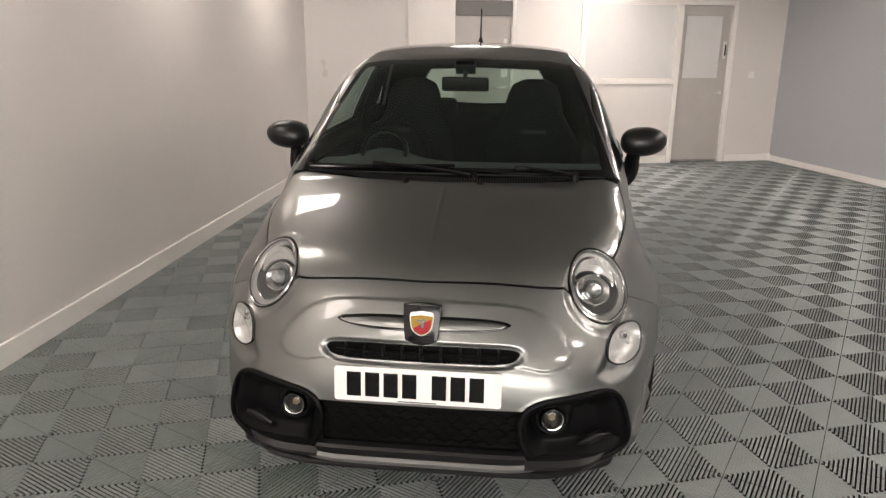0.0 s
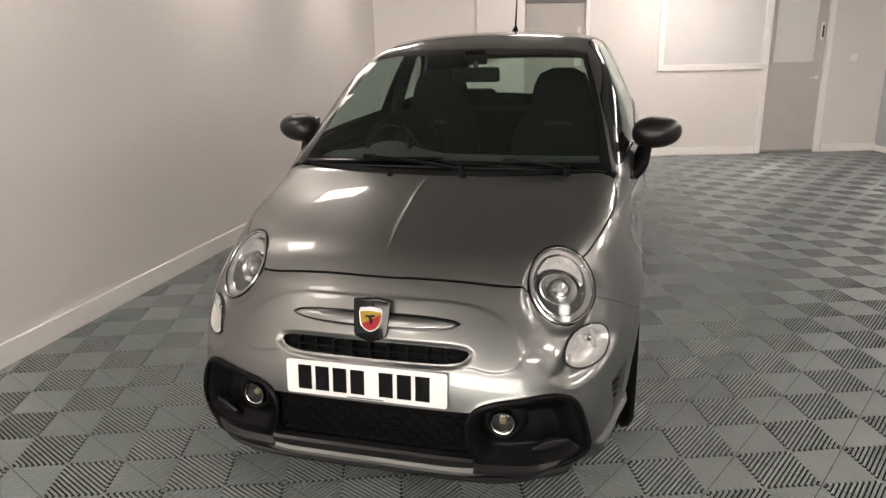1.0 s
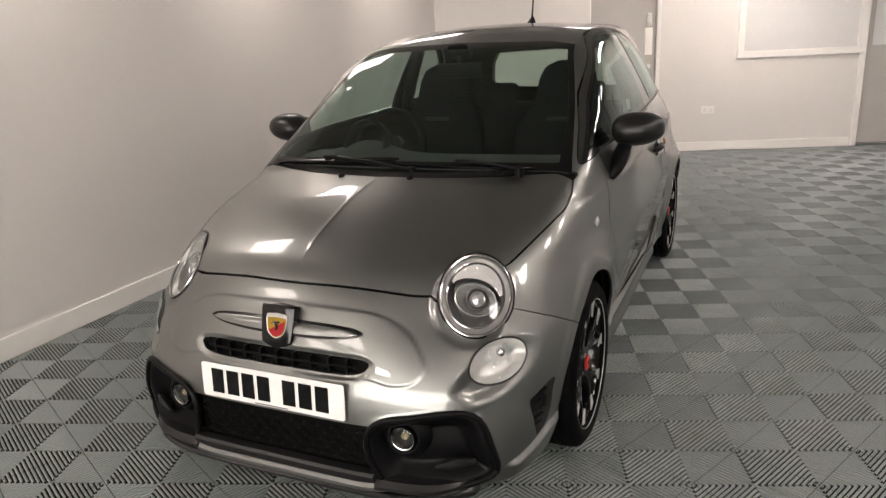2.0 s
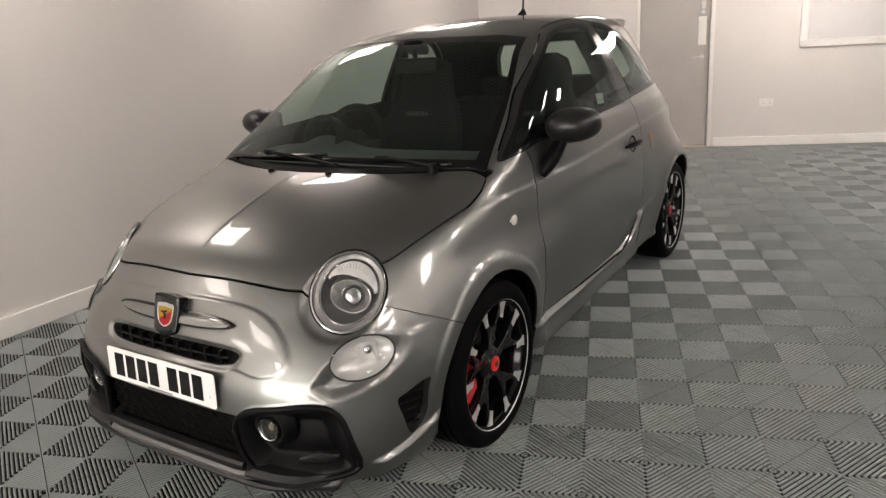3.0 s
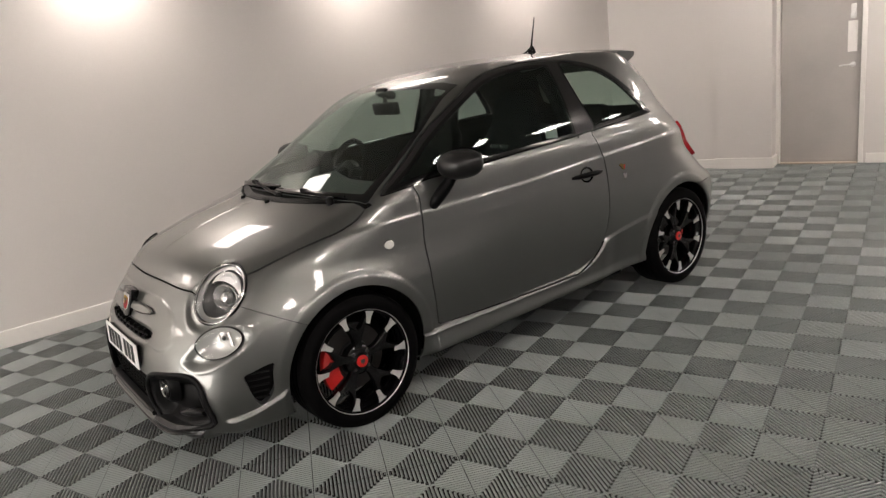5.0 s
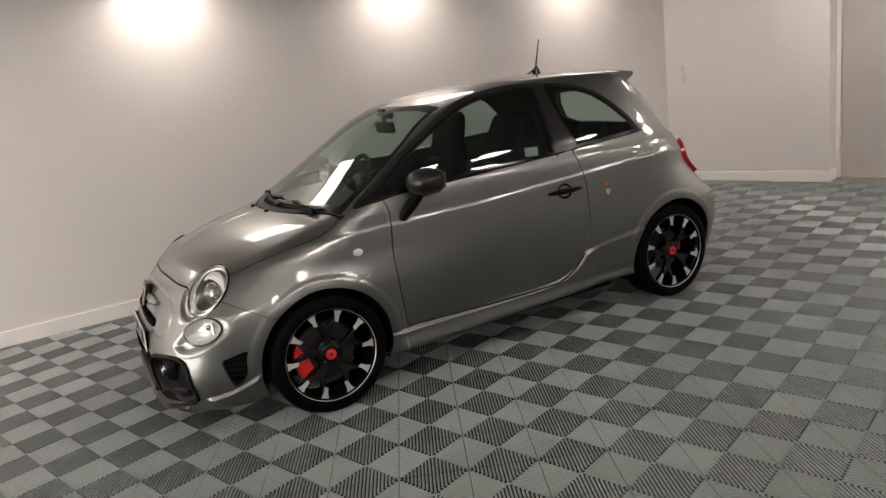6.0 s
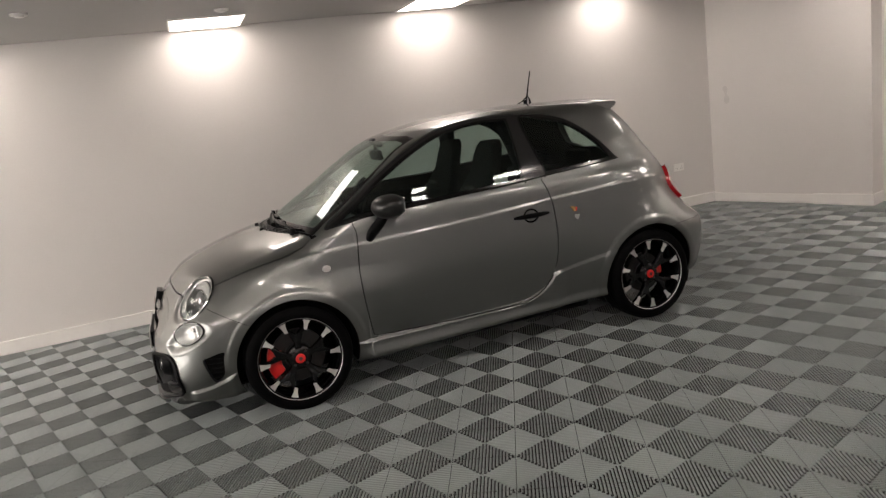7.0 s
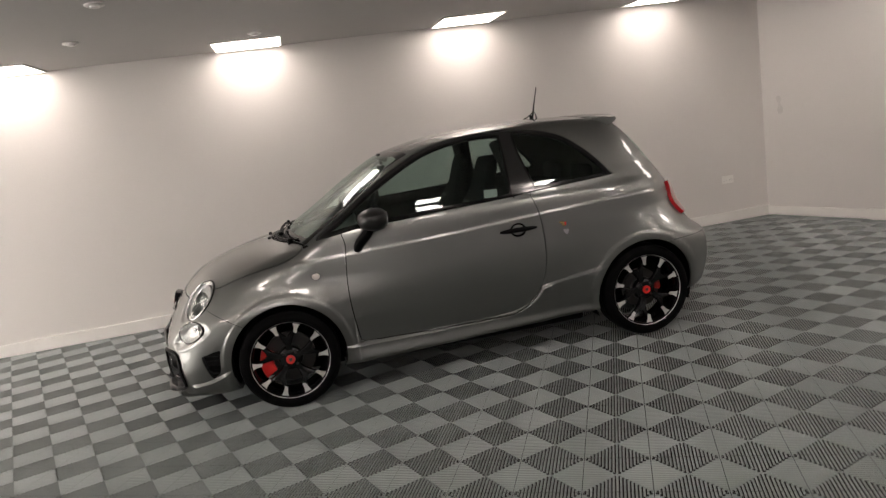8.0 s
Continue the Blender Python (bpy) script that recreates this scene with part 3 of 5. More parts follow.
    if (np.cross(e1, e2) * N[T[:, 0]]).sum() < 0:
        T = T[:, ::-1]
    return P, N, T


def compact(P, N, T):
    used, inv = np.unique(T, return_inverse=True)
    return P[used], N[used], inv.reshape(-1, 3)


def cut(soup, g):
    """The part of a soup where g is below zero, with new corners on the line g = 0."""
    P, N, T = soup
    ins = (g < 0)[T]
    count = ins.sum(1)
    keep = T[count == 3]
    one, two = T[count == 1], T[count == 2]
    one = np.take_along_axis(one, (np.argmax((g < 0)[one], 1)[:, None] + np.arange(3)) % 3, 1) if len(one) else one
    two = np.take_along_axis(two, (np.argmax((g >= 0)[two], 1)[:, None] + np.arange(3)) % 3, 1) if len(two) else two
    edges = np.concatenate([one[:, [0, 1]], one[:, [0, 2]], two[:, [0, 1]], two[:, [0, 2]]])
    if not len(edges):
        return compact(P, N, keep) if len(keep) else (P[:0], N[:0], keep)
    key = np.sort(edges, 1)
    uniq, inv = np.unique(key, axis=0, return_inverse=True)
    inv = inv.reshape(-1)
    ga, gb = g[uniq[:, 0]], g[uniq[:, 1]]
    t = (ga / (ga - gb))[:, None]
    newP = P[uniq[:, 0]] * (1 - t) + P[uniq[:, 1]] * t
    newN = N[uniq[:, 0]] * (1 - t) + N[uniq[:, 1]] * t
    newN /= np.linalg.norm(newN, axis=1, keepdims=True) + 1e-12
    base = len(P)
    n1, n2 = len(one), len(two)
    e = inv + base
    ab, ac, ob, oc = e[:n1], e[n1:2 * n1], e[2 * n1:2 * n1 + n2], e[2 * n1 + n2:]
    T2 = np.concatenate([keep, np.stack([one[:, 0], ab, ac], 1), np.stack([ob, two[:, 1], two[:, 2]], 1), np.stack([ob, two[:, 2], oc], 1)])
    return compact(np.concatenate([P, newP]), np.concatenate([N, newN]), T2)


def split(soup, distance, gap=0.0022):
    """The piece inside an outline and the rest, with a gap between them."""
    g = distance(soup[0])
    return cut(soup, g + gap), cut(soup, gap - g)


def panel(name, soup, mat, parent, label="", depth=0.010, offset=0.0):
    """A panel as one mesh with its edges turned inwards."""
    P, N, T = soup
    P = P + N * offset
    edge = np.concatenate([T[:, [0, 1]], T[:, [1, 2]], T[:, [2, 0]]])
    key = np.sort(edge, 1)
    uniq, first, times = np.unique(key, axis=0, return_index=True, return_counts=True)
    rim = edge[first[times == 1]]
    V, NN, F = [P], [N], [T]
    if depth and len(rim):
        k = len(rim)
        a, b = rim[:, 0], rim[:, 1]
        out = np.cross(P[b] - P[a], N[a])
        out /= np.linalg.norm(out, axis=1, keepdims=True) + 1e-12
        base = len(P)
        V += [P[a], P[b], P[a] - N[a] * depth, P[b] - N[b] * depth]
        NN += [out] * 4
        i = np.arange(k) + base
        F += [np.stack([i + k, i, i + 2 * k], 1), np.stack([i + k, i + 2 * k, i + 3 * k], 1)]
    V, NN, F = np.concatenate(V), np.concatenate(NN), np.concatenate(F)
    me = bpy.data.meshes.new(name)
    me.from_pydata(V.tolist(), [], F.tolist())
    me.materials.append(mat)
    me.polygons.foreach_set("use_smooth", [True] * len(me.polygons))
    me.normals_split_custom_set_from_vertices(NN.tolist())
    ob = new(name, me)
    ob.parent = parent
    if label:
        tagged(ob, label)
    return ob


def side_region(points, s, least=0.3, smooth=True):
    line = rounded(points) if smooth else points
    return lambda P: np.where(P[:, 0] * s > least, polygon_distance(line, P[:, 1], P[:, 2]), 0.5)


def front_region(points, until=0.0, smooth=True, mirror=1):
    line = rounded(points) if smooth else points
    line = [(x * mirror, z) for x, z in line]
    return lambda P: np.where(P[:, 1] < until, polygon_distance(line, P[:, 0], P[:, 2]), 0.5)


def screen_region(P):
    """The windscreen: its outline from the front, ending at the scuttle."""
    return np.maximum(front_region(WINDSCREEN, 1.0, False)(P), 0.072 + 0.27 * P[:, 0] ** 2 - P[:, 1])


def plan_region(points, above):
    return lambda P: np.where(P[:, 2] > above, polygon_distance(points, P[:, 0], P[:, 1]), 0.5)


car = thing("car", "small grey metallic three-door hatchback parked on the tiled floor", "car", (0, 0, 0))

skin = body_soup()
inner = body_soup(200, 70, 60, 36)
inner = (inner[0] - inner[1] * 0.034, inner[1], inner[2])

# wheel arches and openings
def arches(P):
    r = np.minimum(np.hypot(P[:, 1], P[:, 2] - WHEEL_Z), np.hypot(P[:, 1] - WHEELBASE, P[:, 2] - WHEEL_Z))
    return np.where(np.abs(P[:, 0]) > 0.45, r - 0.337, 0.3)


_, skin = split(skin, arches, 0.0)
_, inner = split(inner, arches, 0.0)

glass = {}
piece, skin = split(skin, screen_region, 0.0)
screen_soup = piece
for s in (1, -1):
    glass[s, 0], skin = split(skin, side_region(DLO_FRONT, s, 0.3), 0.0)
    glass[s, 1], skin = split(skin, side_region(DLO_REAR, s, 0.3), 0.0)
rear_glass, skin = split(skin, lambda P: np.where(P[:, 1] > 2.1, polygon_distance(REAR_GLASS, P[:, 0], P[:, 2]), 0.5), 0.0)
# the hidden shell under the panels is open wherever there is glass
for region in [screen_region] + [side_region(q, s, 0.3) for q in (DLO_FRONT, DLO_REAR) for s in (1, -1)] + [lambda P: np.where(P[:, 1] > 2.1, polygon_distance(REAR_GLASS, P[:, 0], P[:, 2]), 0.5)]:
    _, inner = split(inner, region, 0.0)
lamp_soup = {}
for s in (1, -1):
    lamp_soup[s, "head"], skin = split(skin, lambda P: lamp_distance(P, HEAD[s], HEAD_AXIS[s], 0.106, 0.121, -20 * s), 0.001)
    lamp_soup[s, "low"], skin = split(skin, lambda P: lamp_distance(P, LOW[s], LOW_AXIS[s], 0.097, 0.061, 14 * s), 0.001)
    _, inner = split(inner, lambda P: lamp_distance(P, HEAD[s], HEAD_AXIS[s], 0.104, 0.119, -20 * s), 0.0)
    _, inner = split(inner, lambda P: lamp_distance(P, LOW[s], LOW_AXIS[s], 0.095, 0.059, 14 * s), 0.0)
bonnet, skin = split(skin, plan_region(BONNET, 0.6), 0.0026)
cowl, skin = split(skin, plan_region(COWL, 0.8))
slot, skin = split(skin, front_region(SLOT, -0.3, False), 0.0)
lip, skin = split(skin, front_region(LIP, -0.2, False), 0.001)
fogs = {}
for s in (1, -1):
    fogs[s], skin = split(skin, front_region(FOG, -0.2, False, s), 0.001)
grille, skin = split(skin, front_region(LOWER_GRILLE, -0.3, False), 0.001)
vents, tails = {}, {}
for s in (1, -1):
    vents[s], skin = split(skin, side_region(VENT, s, 0.4, False), 0.001)
    tails[s], skin = split(skin, lambda P: lamp_distance(P, TAIL[s], TAIL_AXIS[s], 0.052, 0.126, -12 * s), 0.0015)
doors, frames = {}, {}
for s in (1, -1):
    frames[s], skin = split(skin, side_region(DLO_FRAME, s, 0.3), 0.0016)
    doors[s], skin = split(skin, side_region(DOOR, s, 0.3, True), 0.0028)
bumper, skin = split(skin, lambda P: np.maximum(np.maximum(P[:, 1] + 0.2, P[:, 2] - 0.535 - 0.54 * np.clip(-P[:, 1] - 0.213, -0.02, 0.6)), 0 * P[:, 0] - 1), 0.0015)
rear_bumper, skin = split(skin, lambda P: np.maximum(2.42 - P[:, 1], P[:, 2] - 0.60), 0.0015)
wings = {}
for s in (1, -1):
    wings[s], skin = split(skin, lambda P: np.maximum(np.maximum(P[:, 1] - 0.41, P[:, 2] - 1.0), -P[:, 0] * s + 0.2), 0.0)
sills = {}
for s in (1, -1):
    sills[s], skin = split(skin, lambda P: np.maximum(np.maximum(P[:, 2] - skirt_top(P[:, 1]) - 0.006, P[:, 1] - 2.2), -P[:, 0] * s + 0.3), 0.0)

panel("body_shell", skin, M_PAINT, car)
panel("inner_shell", inner, M_DARK, car, "unpainted dark inner shell", 0)
panel("bonnet", bonnet, M_PAINT, car)
panel("cowl", cowl, M_DARK, car, "black plastic scuttle panel", offset=-0.006)
panel("front_bumper", bumper, M_PAINT, car, "", 0.028)
panel("rear_bumper", rear_bumper, M_PAINT, car)
panel("bumper_lip", lip, M_LIP, car, "black bumper lip")
panel("lower_grille", grille, M_DARK, car, "black lower grille opening", offset=-0.024)
panel("nose_slot", slot, M_DARK, car, "black nose slot", offset=-0.026)
for s in (1, -1):
    panel("front_wing", wings[s], M_PAINT, car)
    panel("sill", sills[s], M_PAINT, car)
    panel("window_frame", frames[s], M_FRAME, car, "gloss black window frame and pillar", offset=-0.002)
    door = panel("door", doors[s], M_PAINT, car)
    panel("side_vent", vents[s], M_BLACK, car, "black slatted bumper vent", offset=-0.026)
    panel("tail_lamp", tails[s], M_TAIL, car, "red rear lamp lens", 0.03, 0.024)
    panel("fog_surround", fogs[s], M_BLACK, car, "black fog lamp surround")
    ob = panel("door_window", cut(glass[s, 0], side_region(DLO_FRONT, s)(glass[s, 0][0]) + 0.014), M_GLASS_SIDE, door, "dark tinted glass", 0)
    panel("window_seal", cut(glass[s, 0], -0.014 - side_region(DLO_FRONT, s)(glass[s, 0][0])), M_GLOSS_BLACK, door, "black window seal", offset=-0.002)
    panel("quarter_window", cut(glass[s, 1], side_region(DLO_REAR, s)(glass[s, 1][0]) + 0.014), M_GLASS_SIDE, car, "dark tinted glass", 0)
    panel("window_seal", cut(glass[s, 1], -0.014 - side_region(DLO_REAR, s)(glass[s, 1][0])), M_GLOSS_BLACK, car, "black window seal", offset=-0.002)
edge = screen_region(screen_soup[0]) + 0.022 + 0.018 * (1 - ease(0.0, 0.22, screen_soup[0][:, 2] - 0.93))
windscreen = panel("windscreen", cut(screen_soup, edge), M_GLASS, car, "green-tinted windscreen", 0)
panel("screen_border", cut(screen_soup, -edge), M_GLOSS_BLACK, windscreen, "black printed glass border", 0)
panel("tailgate_window", rear_glass, M_GLASS, car, "tinted rear glass", 0)


# unseen trays added to block light under the car
bm = bmesh.new()
add_box(bm, (-0.52, -0.62, 0.135), (0.52, 0.40, 0.20), None, 0.02)
add_box(bm, (-0.66, 0.42, 0.150), (0.66, 1.90, 0.215), None, 0.02)
add_box(bm, (-0.50, 1.92, 0.160), (0.50, 2.72, 0.24), None, 0.02)
part("underbody", bm, M_DARK, car, "black trays added to block light under the car")


def skin_at(o, d, out=0.0):
    """The place where a ray from inside the car meets its skin, moved out a little along the ray."""
    d = Vector(d).normalized()
    p = cast(np.array([o], float), np.array([d], float))[0]
    return Vector(p) + d * out


def side_at(y, z, s, out=0.0):
    return skin_at((0, y, z), (s, 0, 0), out)


def front_at(x, z, out=0.0):
    return skin_at((x, 0.1, z), (0, -1, 0), out)


def skin_normal(p):
    e = 1e-3
    q = np.array([[p[0] + dx, p[1] + dy, p[2] + dz] for dx, dy, dz in ((e, 0, 0), (-e, 0, 0), (0, e, 0), (0, -e, 0), (0, 0, e), (0, 0, -e))])
    f = body_field(*q.T)
    return Vector((f[0] - f[1], f[2] - f[3], f[4] - f[5])).normalized()


# ---- wheels
def wheel(s, y, front_wheel):
    m = Matrix.Translation((0.697 * s, y, WHEEL_Z)) @ Matrix(((0, 0, s), (s, 0, 0), (0, 1, 0))).to_4x4()
    tyre_profile = [(0.222, 0.092), (0.232, 0.099), (0.247, 0.1045), (0.265, 0.104), (0.281, 0.094), (0.292, 0.086), (0.2965, 0.070)]
    grooves = []
    for z0 in (0.052, 0.018, -0.018, -0.052):
        grooves += [(0.298, z0 + 0.005), (0.290, z0 + 0.004), (0.290, z0 - 0.004), (0.298, z0 - 0.005)]
    tyre_profile += grooves + [(0.2965, -0.070), (0.292, -0.086), (0.265, -0.104), (0.222, -0.092), (0.215, -0.06), (0.215, 0.06)]
    w = new("wheel")
    w.parent = car
    tagged(w, "black alloy wheel with machined rim and low tyre")
    part("tyre", lathe(tyre_profile, m, 72, True), M_RUBBER, w, "black low-profile tyre", True)
    part("rim", lathe([(0.2322, 0.0950), (0.2312, 0.0990), (0.2288, 0.0968), (0.2270, 0.0905), (0.2270, 0.085)], m, 72), M_SILVER, w, "bright machined rim edge", True)
    part("rim_barrel", lathe([(0.2222, 0.086), (0.213, 0.07), (0.204, 0.02), (0.202, -0.06), (0.215, -0.095)], m, 60), M_GLOSS_BLACK, w, "gloss black rim barrel", True)
    base = 0 if front_wheel else 18
    for k in range(10):
        bm = bmesh.new()
        add_prism(bm, [(0.2268, -0.026), (0.2268, 0.026), (0.213, 0.0170), (0.195, 0.0115), (0.168, 0.0090), (0.163, -0.0090), (0.195, -0.0115), (0.213, -0.0170)],
                  0.0035, m @ Matrix.Rotation(radians(base + 36 * k), 4, "Z") @ pose(0, 0, 0.0838))
        part("spoke_tip", bm, M_SILVER, w, "bright machined spoke tip")
    # five spokes, each forked into two arms round deep pockets
    pocket = smooth_line([(0.018, 0.020), (0.060, 0.0190), (0.083, 0.0180), (0.1247, 0.0325), (0.160, 0.0520), (0.194, 0.0731), (0.2125, 0.0795)], 4, False)
    fork = smooth_line([(0.018, 0.0), (0.060, 0.0), (0.100, 0.0), (0.136, 0.0), (0.152, 0.020), (0.190, 0.0480), (0.2195, 0.0580)], 4, False)
    for k in range(5):
        bm = bmesh.new()
        for q in (-1, 1):
            rows = []
            for p, c in zip(pocket, fork):
                r = math.hypot(*p)
                h = float(np.interp(r, [0.02, 0.07, 0.12, 0.17, 0.226], [0.066, 0.068, 0.076, 0.081, 0.083]))
                split_off = float(ease(0.0, 0.012, c[1]))
                line = [(p, -0.030), (p, -0.0055), (p * 0.93 + c * 0.07, -0.0015), (p * 0.84 + c * 0.16, 0.0),
                        (p * 0.16 + c * 0.84, 0.0), (p * 0.07 * split_off + c * (1 - 0.07 * split_off), -0.0015 * split_off), (c, -0.0055 * split_off), (c, -0.030 * split_off)]
                rows.append([bm.verts.new((e[0], e[1] * q, h + dz)) for e, dz in line])
            for r0, r1 in zip(rows, rows[1:]):
                for i in range(len(r0) - 1):
                    bm.faces.new((r0[i], r1[i], r1[i + 1], r0[i + 1]))
        bmesh.ops.remove_doubles(bm, verts=bm.verts, dist=0.0002)
        bmesh.ops.transform(bm, matrix=m @ Matrix.Rotation(radians(base + 18 + 72 * k), 4, "Z"), verts=bm.verts)
        part("spoke", bm, M_GLOSS_BLACK, w, "gloss black forked spoke", True)
    part("hub", lathe([(0.07, 0.03), (0.066, 0.058), (0.052, 0.070), (0.036, 0.074), (0.033, 0.079), (0.0005, 0.080)], m, 40), M_GLOSS_BLACK, w, "gloss black hub", True)
    part("centre_cap", lathe([(0.027, 0.078), (0.0265, 0.084), (0.022, 0.086), (0.0005, 0.0865)], m, 32), M_RED, w, "red centre cap", True)
    bm = bmesh.new()
    add_prism(bm, [(-0.011, 0.010), (0.011, 0.010), (0.010, -0.004), (0.0, -0.013), (-0.010, -0.004)], 0.001, m @ pose(0, 0, 0.0866))
    part("cap_mark", bm, M_GREY_MARK, w, "pale shield mark")
    for k in range(4):
        a = radians(45 + 90 * k)
        part("wheel_bolt", lathe([(0.0085, 0.055), (0.0085, 0.072), (0.006, 0.074), (0.0005, 0.074)], m @ Matrix.Translation((0.047 * math.cos(a), 0.047 * math.sin(a), 0)), 6), M_DISC, w, "dark wheel bolt")
    rd = 0.150 if front_wheel else 0.128
    part("brake_disc", lathe([(0.06, 0.005), (0.075, 0.018), (0.078, 0.006), (rd, 0.006), (rd, -0.016), (0.06, -0.016)], m, 60, True), M_DISC, w, "grey cast brake disc", True)
    bm = bmesh.new()
    lo, hi = (radians(150), radians(212)) if front_wheel else (radians(-13), radians(11))
    r0, r1 = (0.100, 0.176) if front_wheel else (0.096, 0.130)
    outline = [(r1 * math.cos(lo + (hi - lo) * i / 10), r1 * math.sin(lo + (hi - lo) * i / 10)) for i in range(11)] + [(r0 * math.cos(hi + (lo - hi) * i / 10), r0 * math.sin(hi + (lo - hi) * i / 10)) for i in range(11)]
    if s < 0:
        outline = [(-x, z) for x, z in outline][::-1]
    add_prism(bm, outline, 0.036, m @ pose(0, 0, 0.020 if front_wheel else -0.012))
    bmesh.ops.bevel(bm, geom=bm.edges, offset=0.005, segments=2, affect="EDGES", profile=0.5)
    part("brake_caliper", bm, M_RED, w, "red brake caliper", True)
    # dark liner round the tyre
    part("arch_liner", lathe([(0.345, 0.035), (0.345, -0.13), (0.30, -0.14), (0.02, -0.14)], m, 40, False, (radians(-22), radians(202))), M_DARK, car, "black arch liner", True)


for s in (1, -1):
    wheel(s, 0.0, True)
    wheel(s, WHEELBASE, False)

# ---- lamps
def ellipse_line(m, rx, ry, z=0.0, n=48):
    return [m @ Vector((rx * math.cos(2 * math.pi * k / n), ry * math.sin(2 * math.pi * k / n), z)) for k in range(n)]


def headlamp(s):
    at = skin_at(HEAD[s] - HEAD_AXIS[s] * 0.12, HEAD_AXIS[s])
    m = aimed(at, HEAD_AXIS[s], -20 * s)
    lamp = panel("headlamp", lamp_soup[s, "head"], M_LENS, car, "clear round headlamp lens in a bright bezel", 0, 0.007)
    # the bezel follows the rim of the opening
    P = lamp_soup[s, "head"][0]
    inv = np.array(m.inverted())
    q = P @ inv[:3, :3].T + inv[:3, 3]
    ang, rad = np.arctan2(q[:, 1] / 0.121, q[:, 0] / 0.106), np.hypot(q[:, 0] / 0.106, q[:, 1] / 0.121)
    rimline, inside = [], []
    for k in range(56):
        a = 2 * math.pi * k / 56
        near = np.abs(np.angle(np.exp(1j * (ang - a)))) < 0.16
        edge = near & (rad > rad[near].max() - 0.06)
        depth = q[edge, 2].mean()
        rimline.append(m @ Vector((0.1065 * math.cos(a), 0.1215 * math.sin(a), depth + 0.004)))
        inside.append((a, depth))
    part("bezel", tube(rimline, 0.0040, 8, True), M_CHROME, lamp, "thin bright bezel ring", True)
    part("gasket", tube([m @ Vector((0.1125 * math.cos(a), 0.1280 * math.sin(a), d + 0.0005)) for a, d in inside], 0.0036, 8, True), M_GLOSS_BLACK, lamp, "thin black gasket", True)
    def bowl(steps):
        bm = bmesh.new()
        rings = [[bm.verts.new(m @ Vector((0.106 * f * math.cos(a), 0.121 * f * math.sin(a), d * f + dz))) for a, d in inside] for f, dz in steps]
        for r0, r1 in zip(rings, rings[1:]):
            for k in range(56):
                bm.faces.new((r0[k], r0[(k + 1) % 56], r1[(k + 1) % 56], r1[k]))
        return bm
    dm = np.mean([d for _, d in inside])
    part("bezel_band", bowl(((0.965, -0.001), (0.93, -0.010), (0.84, -0.016), (0.82, -0.020))), M_LAMP_SATIN, lamp, "satin silver inner band", True)
    part("reflector", bowl(((0.82, -0.0205), (0.76, -0.040), (0.60, -0.062), (0.01, -0.072))), M_LAMP_DARK, lamp, "dark grey lamp bowl", True)
    part("light_ring", tube([m @ Vector((0.087 * math.cos(a), 0.0995 * math.sin(a), d * 0.82 - 0.017)) for a, d in inside], 0.0028, 8, True), M_CHROME, lamp, "fine bright ring", True)
    # fluted band of the running light, arched over the eye
    bm = bmesh.new()
    top = [(0.081 * math.cos(radians(a)), 0.093 * math.sin(radians(a))) for a in range(14, 167, 8)]
    brow = [(0.074 * math.cos(radians(a)), 0.006 + 0.040 * math.sin(radians(a))) for a in range(166, 13, -8)]
    add_prism(bm, top + brow, 0.010, m @ pose(0, 0, dm - 0.034))
    part("light_band", bm, M_LAMP_SATIN, lamp, "pale fluted running-light band")
    for k in range(15):
        a = radians(38 + 7.4 * k)
        p = m @ Vector((0.070 * math.cos(a), 0.080 * math.sin(a), dm - 0.0235))
        part("light_rib", box((-0.0030, -0.008, -0.003), (0.0030, 0.008, 0.002), Matrix.Translation(p) @ m.to_3x3().to_4x4() @ pose(0, 0, 0, 0, 0, math.degrees(a) - 90), 0.0015), M_LAMP_SATIN, lamp, "fluted running-light rib")
    part("brow_edge", tube([m @ Vector((x, y, dm - 0.022)) for x, y in brow], 0.0022, 6), M_CHROME, lamp, "bright edge of the light band", True)
    # silver eye round the projector lens
    eye = m @ pose(0.004 * s, -0.012, dm) @ Matrix.Diagonal((1.18, 0.92, 1, 1))
    part("shroud", lathe([(0.056, -0.046), (0.055, -0.028), (0.051, -0.026), (0.040, -0.040), (0.030, -0.052), (0.0005, -0.056)], eye, 36), M_BULB, lamp, "silver eye round the projector", True)
    part("projector_ring", lathe([(0.033, -0.05), (0.033, -0.030), (0.030, -0.028), (0.027, -0.034)], m @ pose(0.010 * s, -0.010, dm), 32), M_LAMP_DARK, lamp, "dark projector collar", True)
    part("projector", lathe([(0.027, -0.036), (0.025, -0.024), (0.017, -0.014), (0.0005, -0.010)], m @ pose(0.010 * s, -0.010, dm), 28), M_PROJ, lamp, "glass projector lens", True)


M_LAMP_SATIN = material("satin_lamp_silver", (0.44, 0.435, 0.425), 0.34, metal=0.55, stain=0.06, stain_size=30, grain=0.05, grain_size=300)
M_LAMP_DARK = material("dark_lamp_bowl", (0.13, 0.13, 0.128), 0.30, metal=0.5, stain=0.10, stain_size=30)
M_LAMP_PALE = material("pale_lamp_reflector", (0.60, 0.595, 0.58), 0.30, metal=0.45, stain=0.10, stain_size=45, bump=0.2, bump_size=110)
M_PROJ = material("projector_glass", (0.42, 0.42, 0.415), 0.08, metal=0.6, coat=1.0, stain=0.1, stain_size=30)


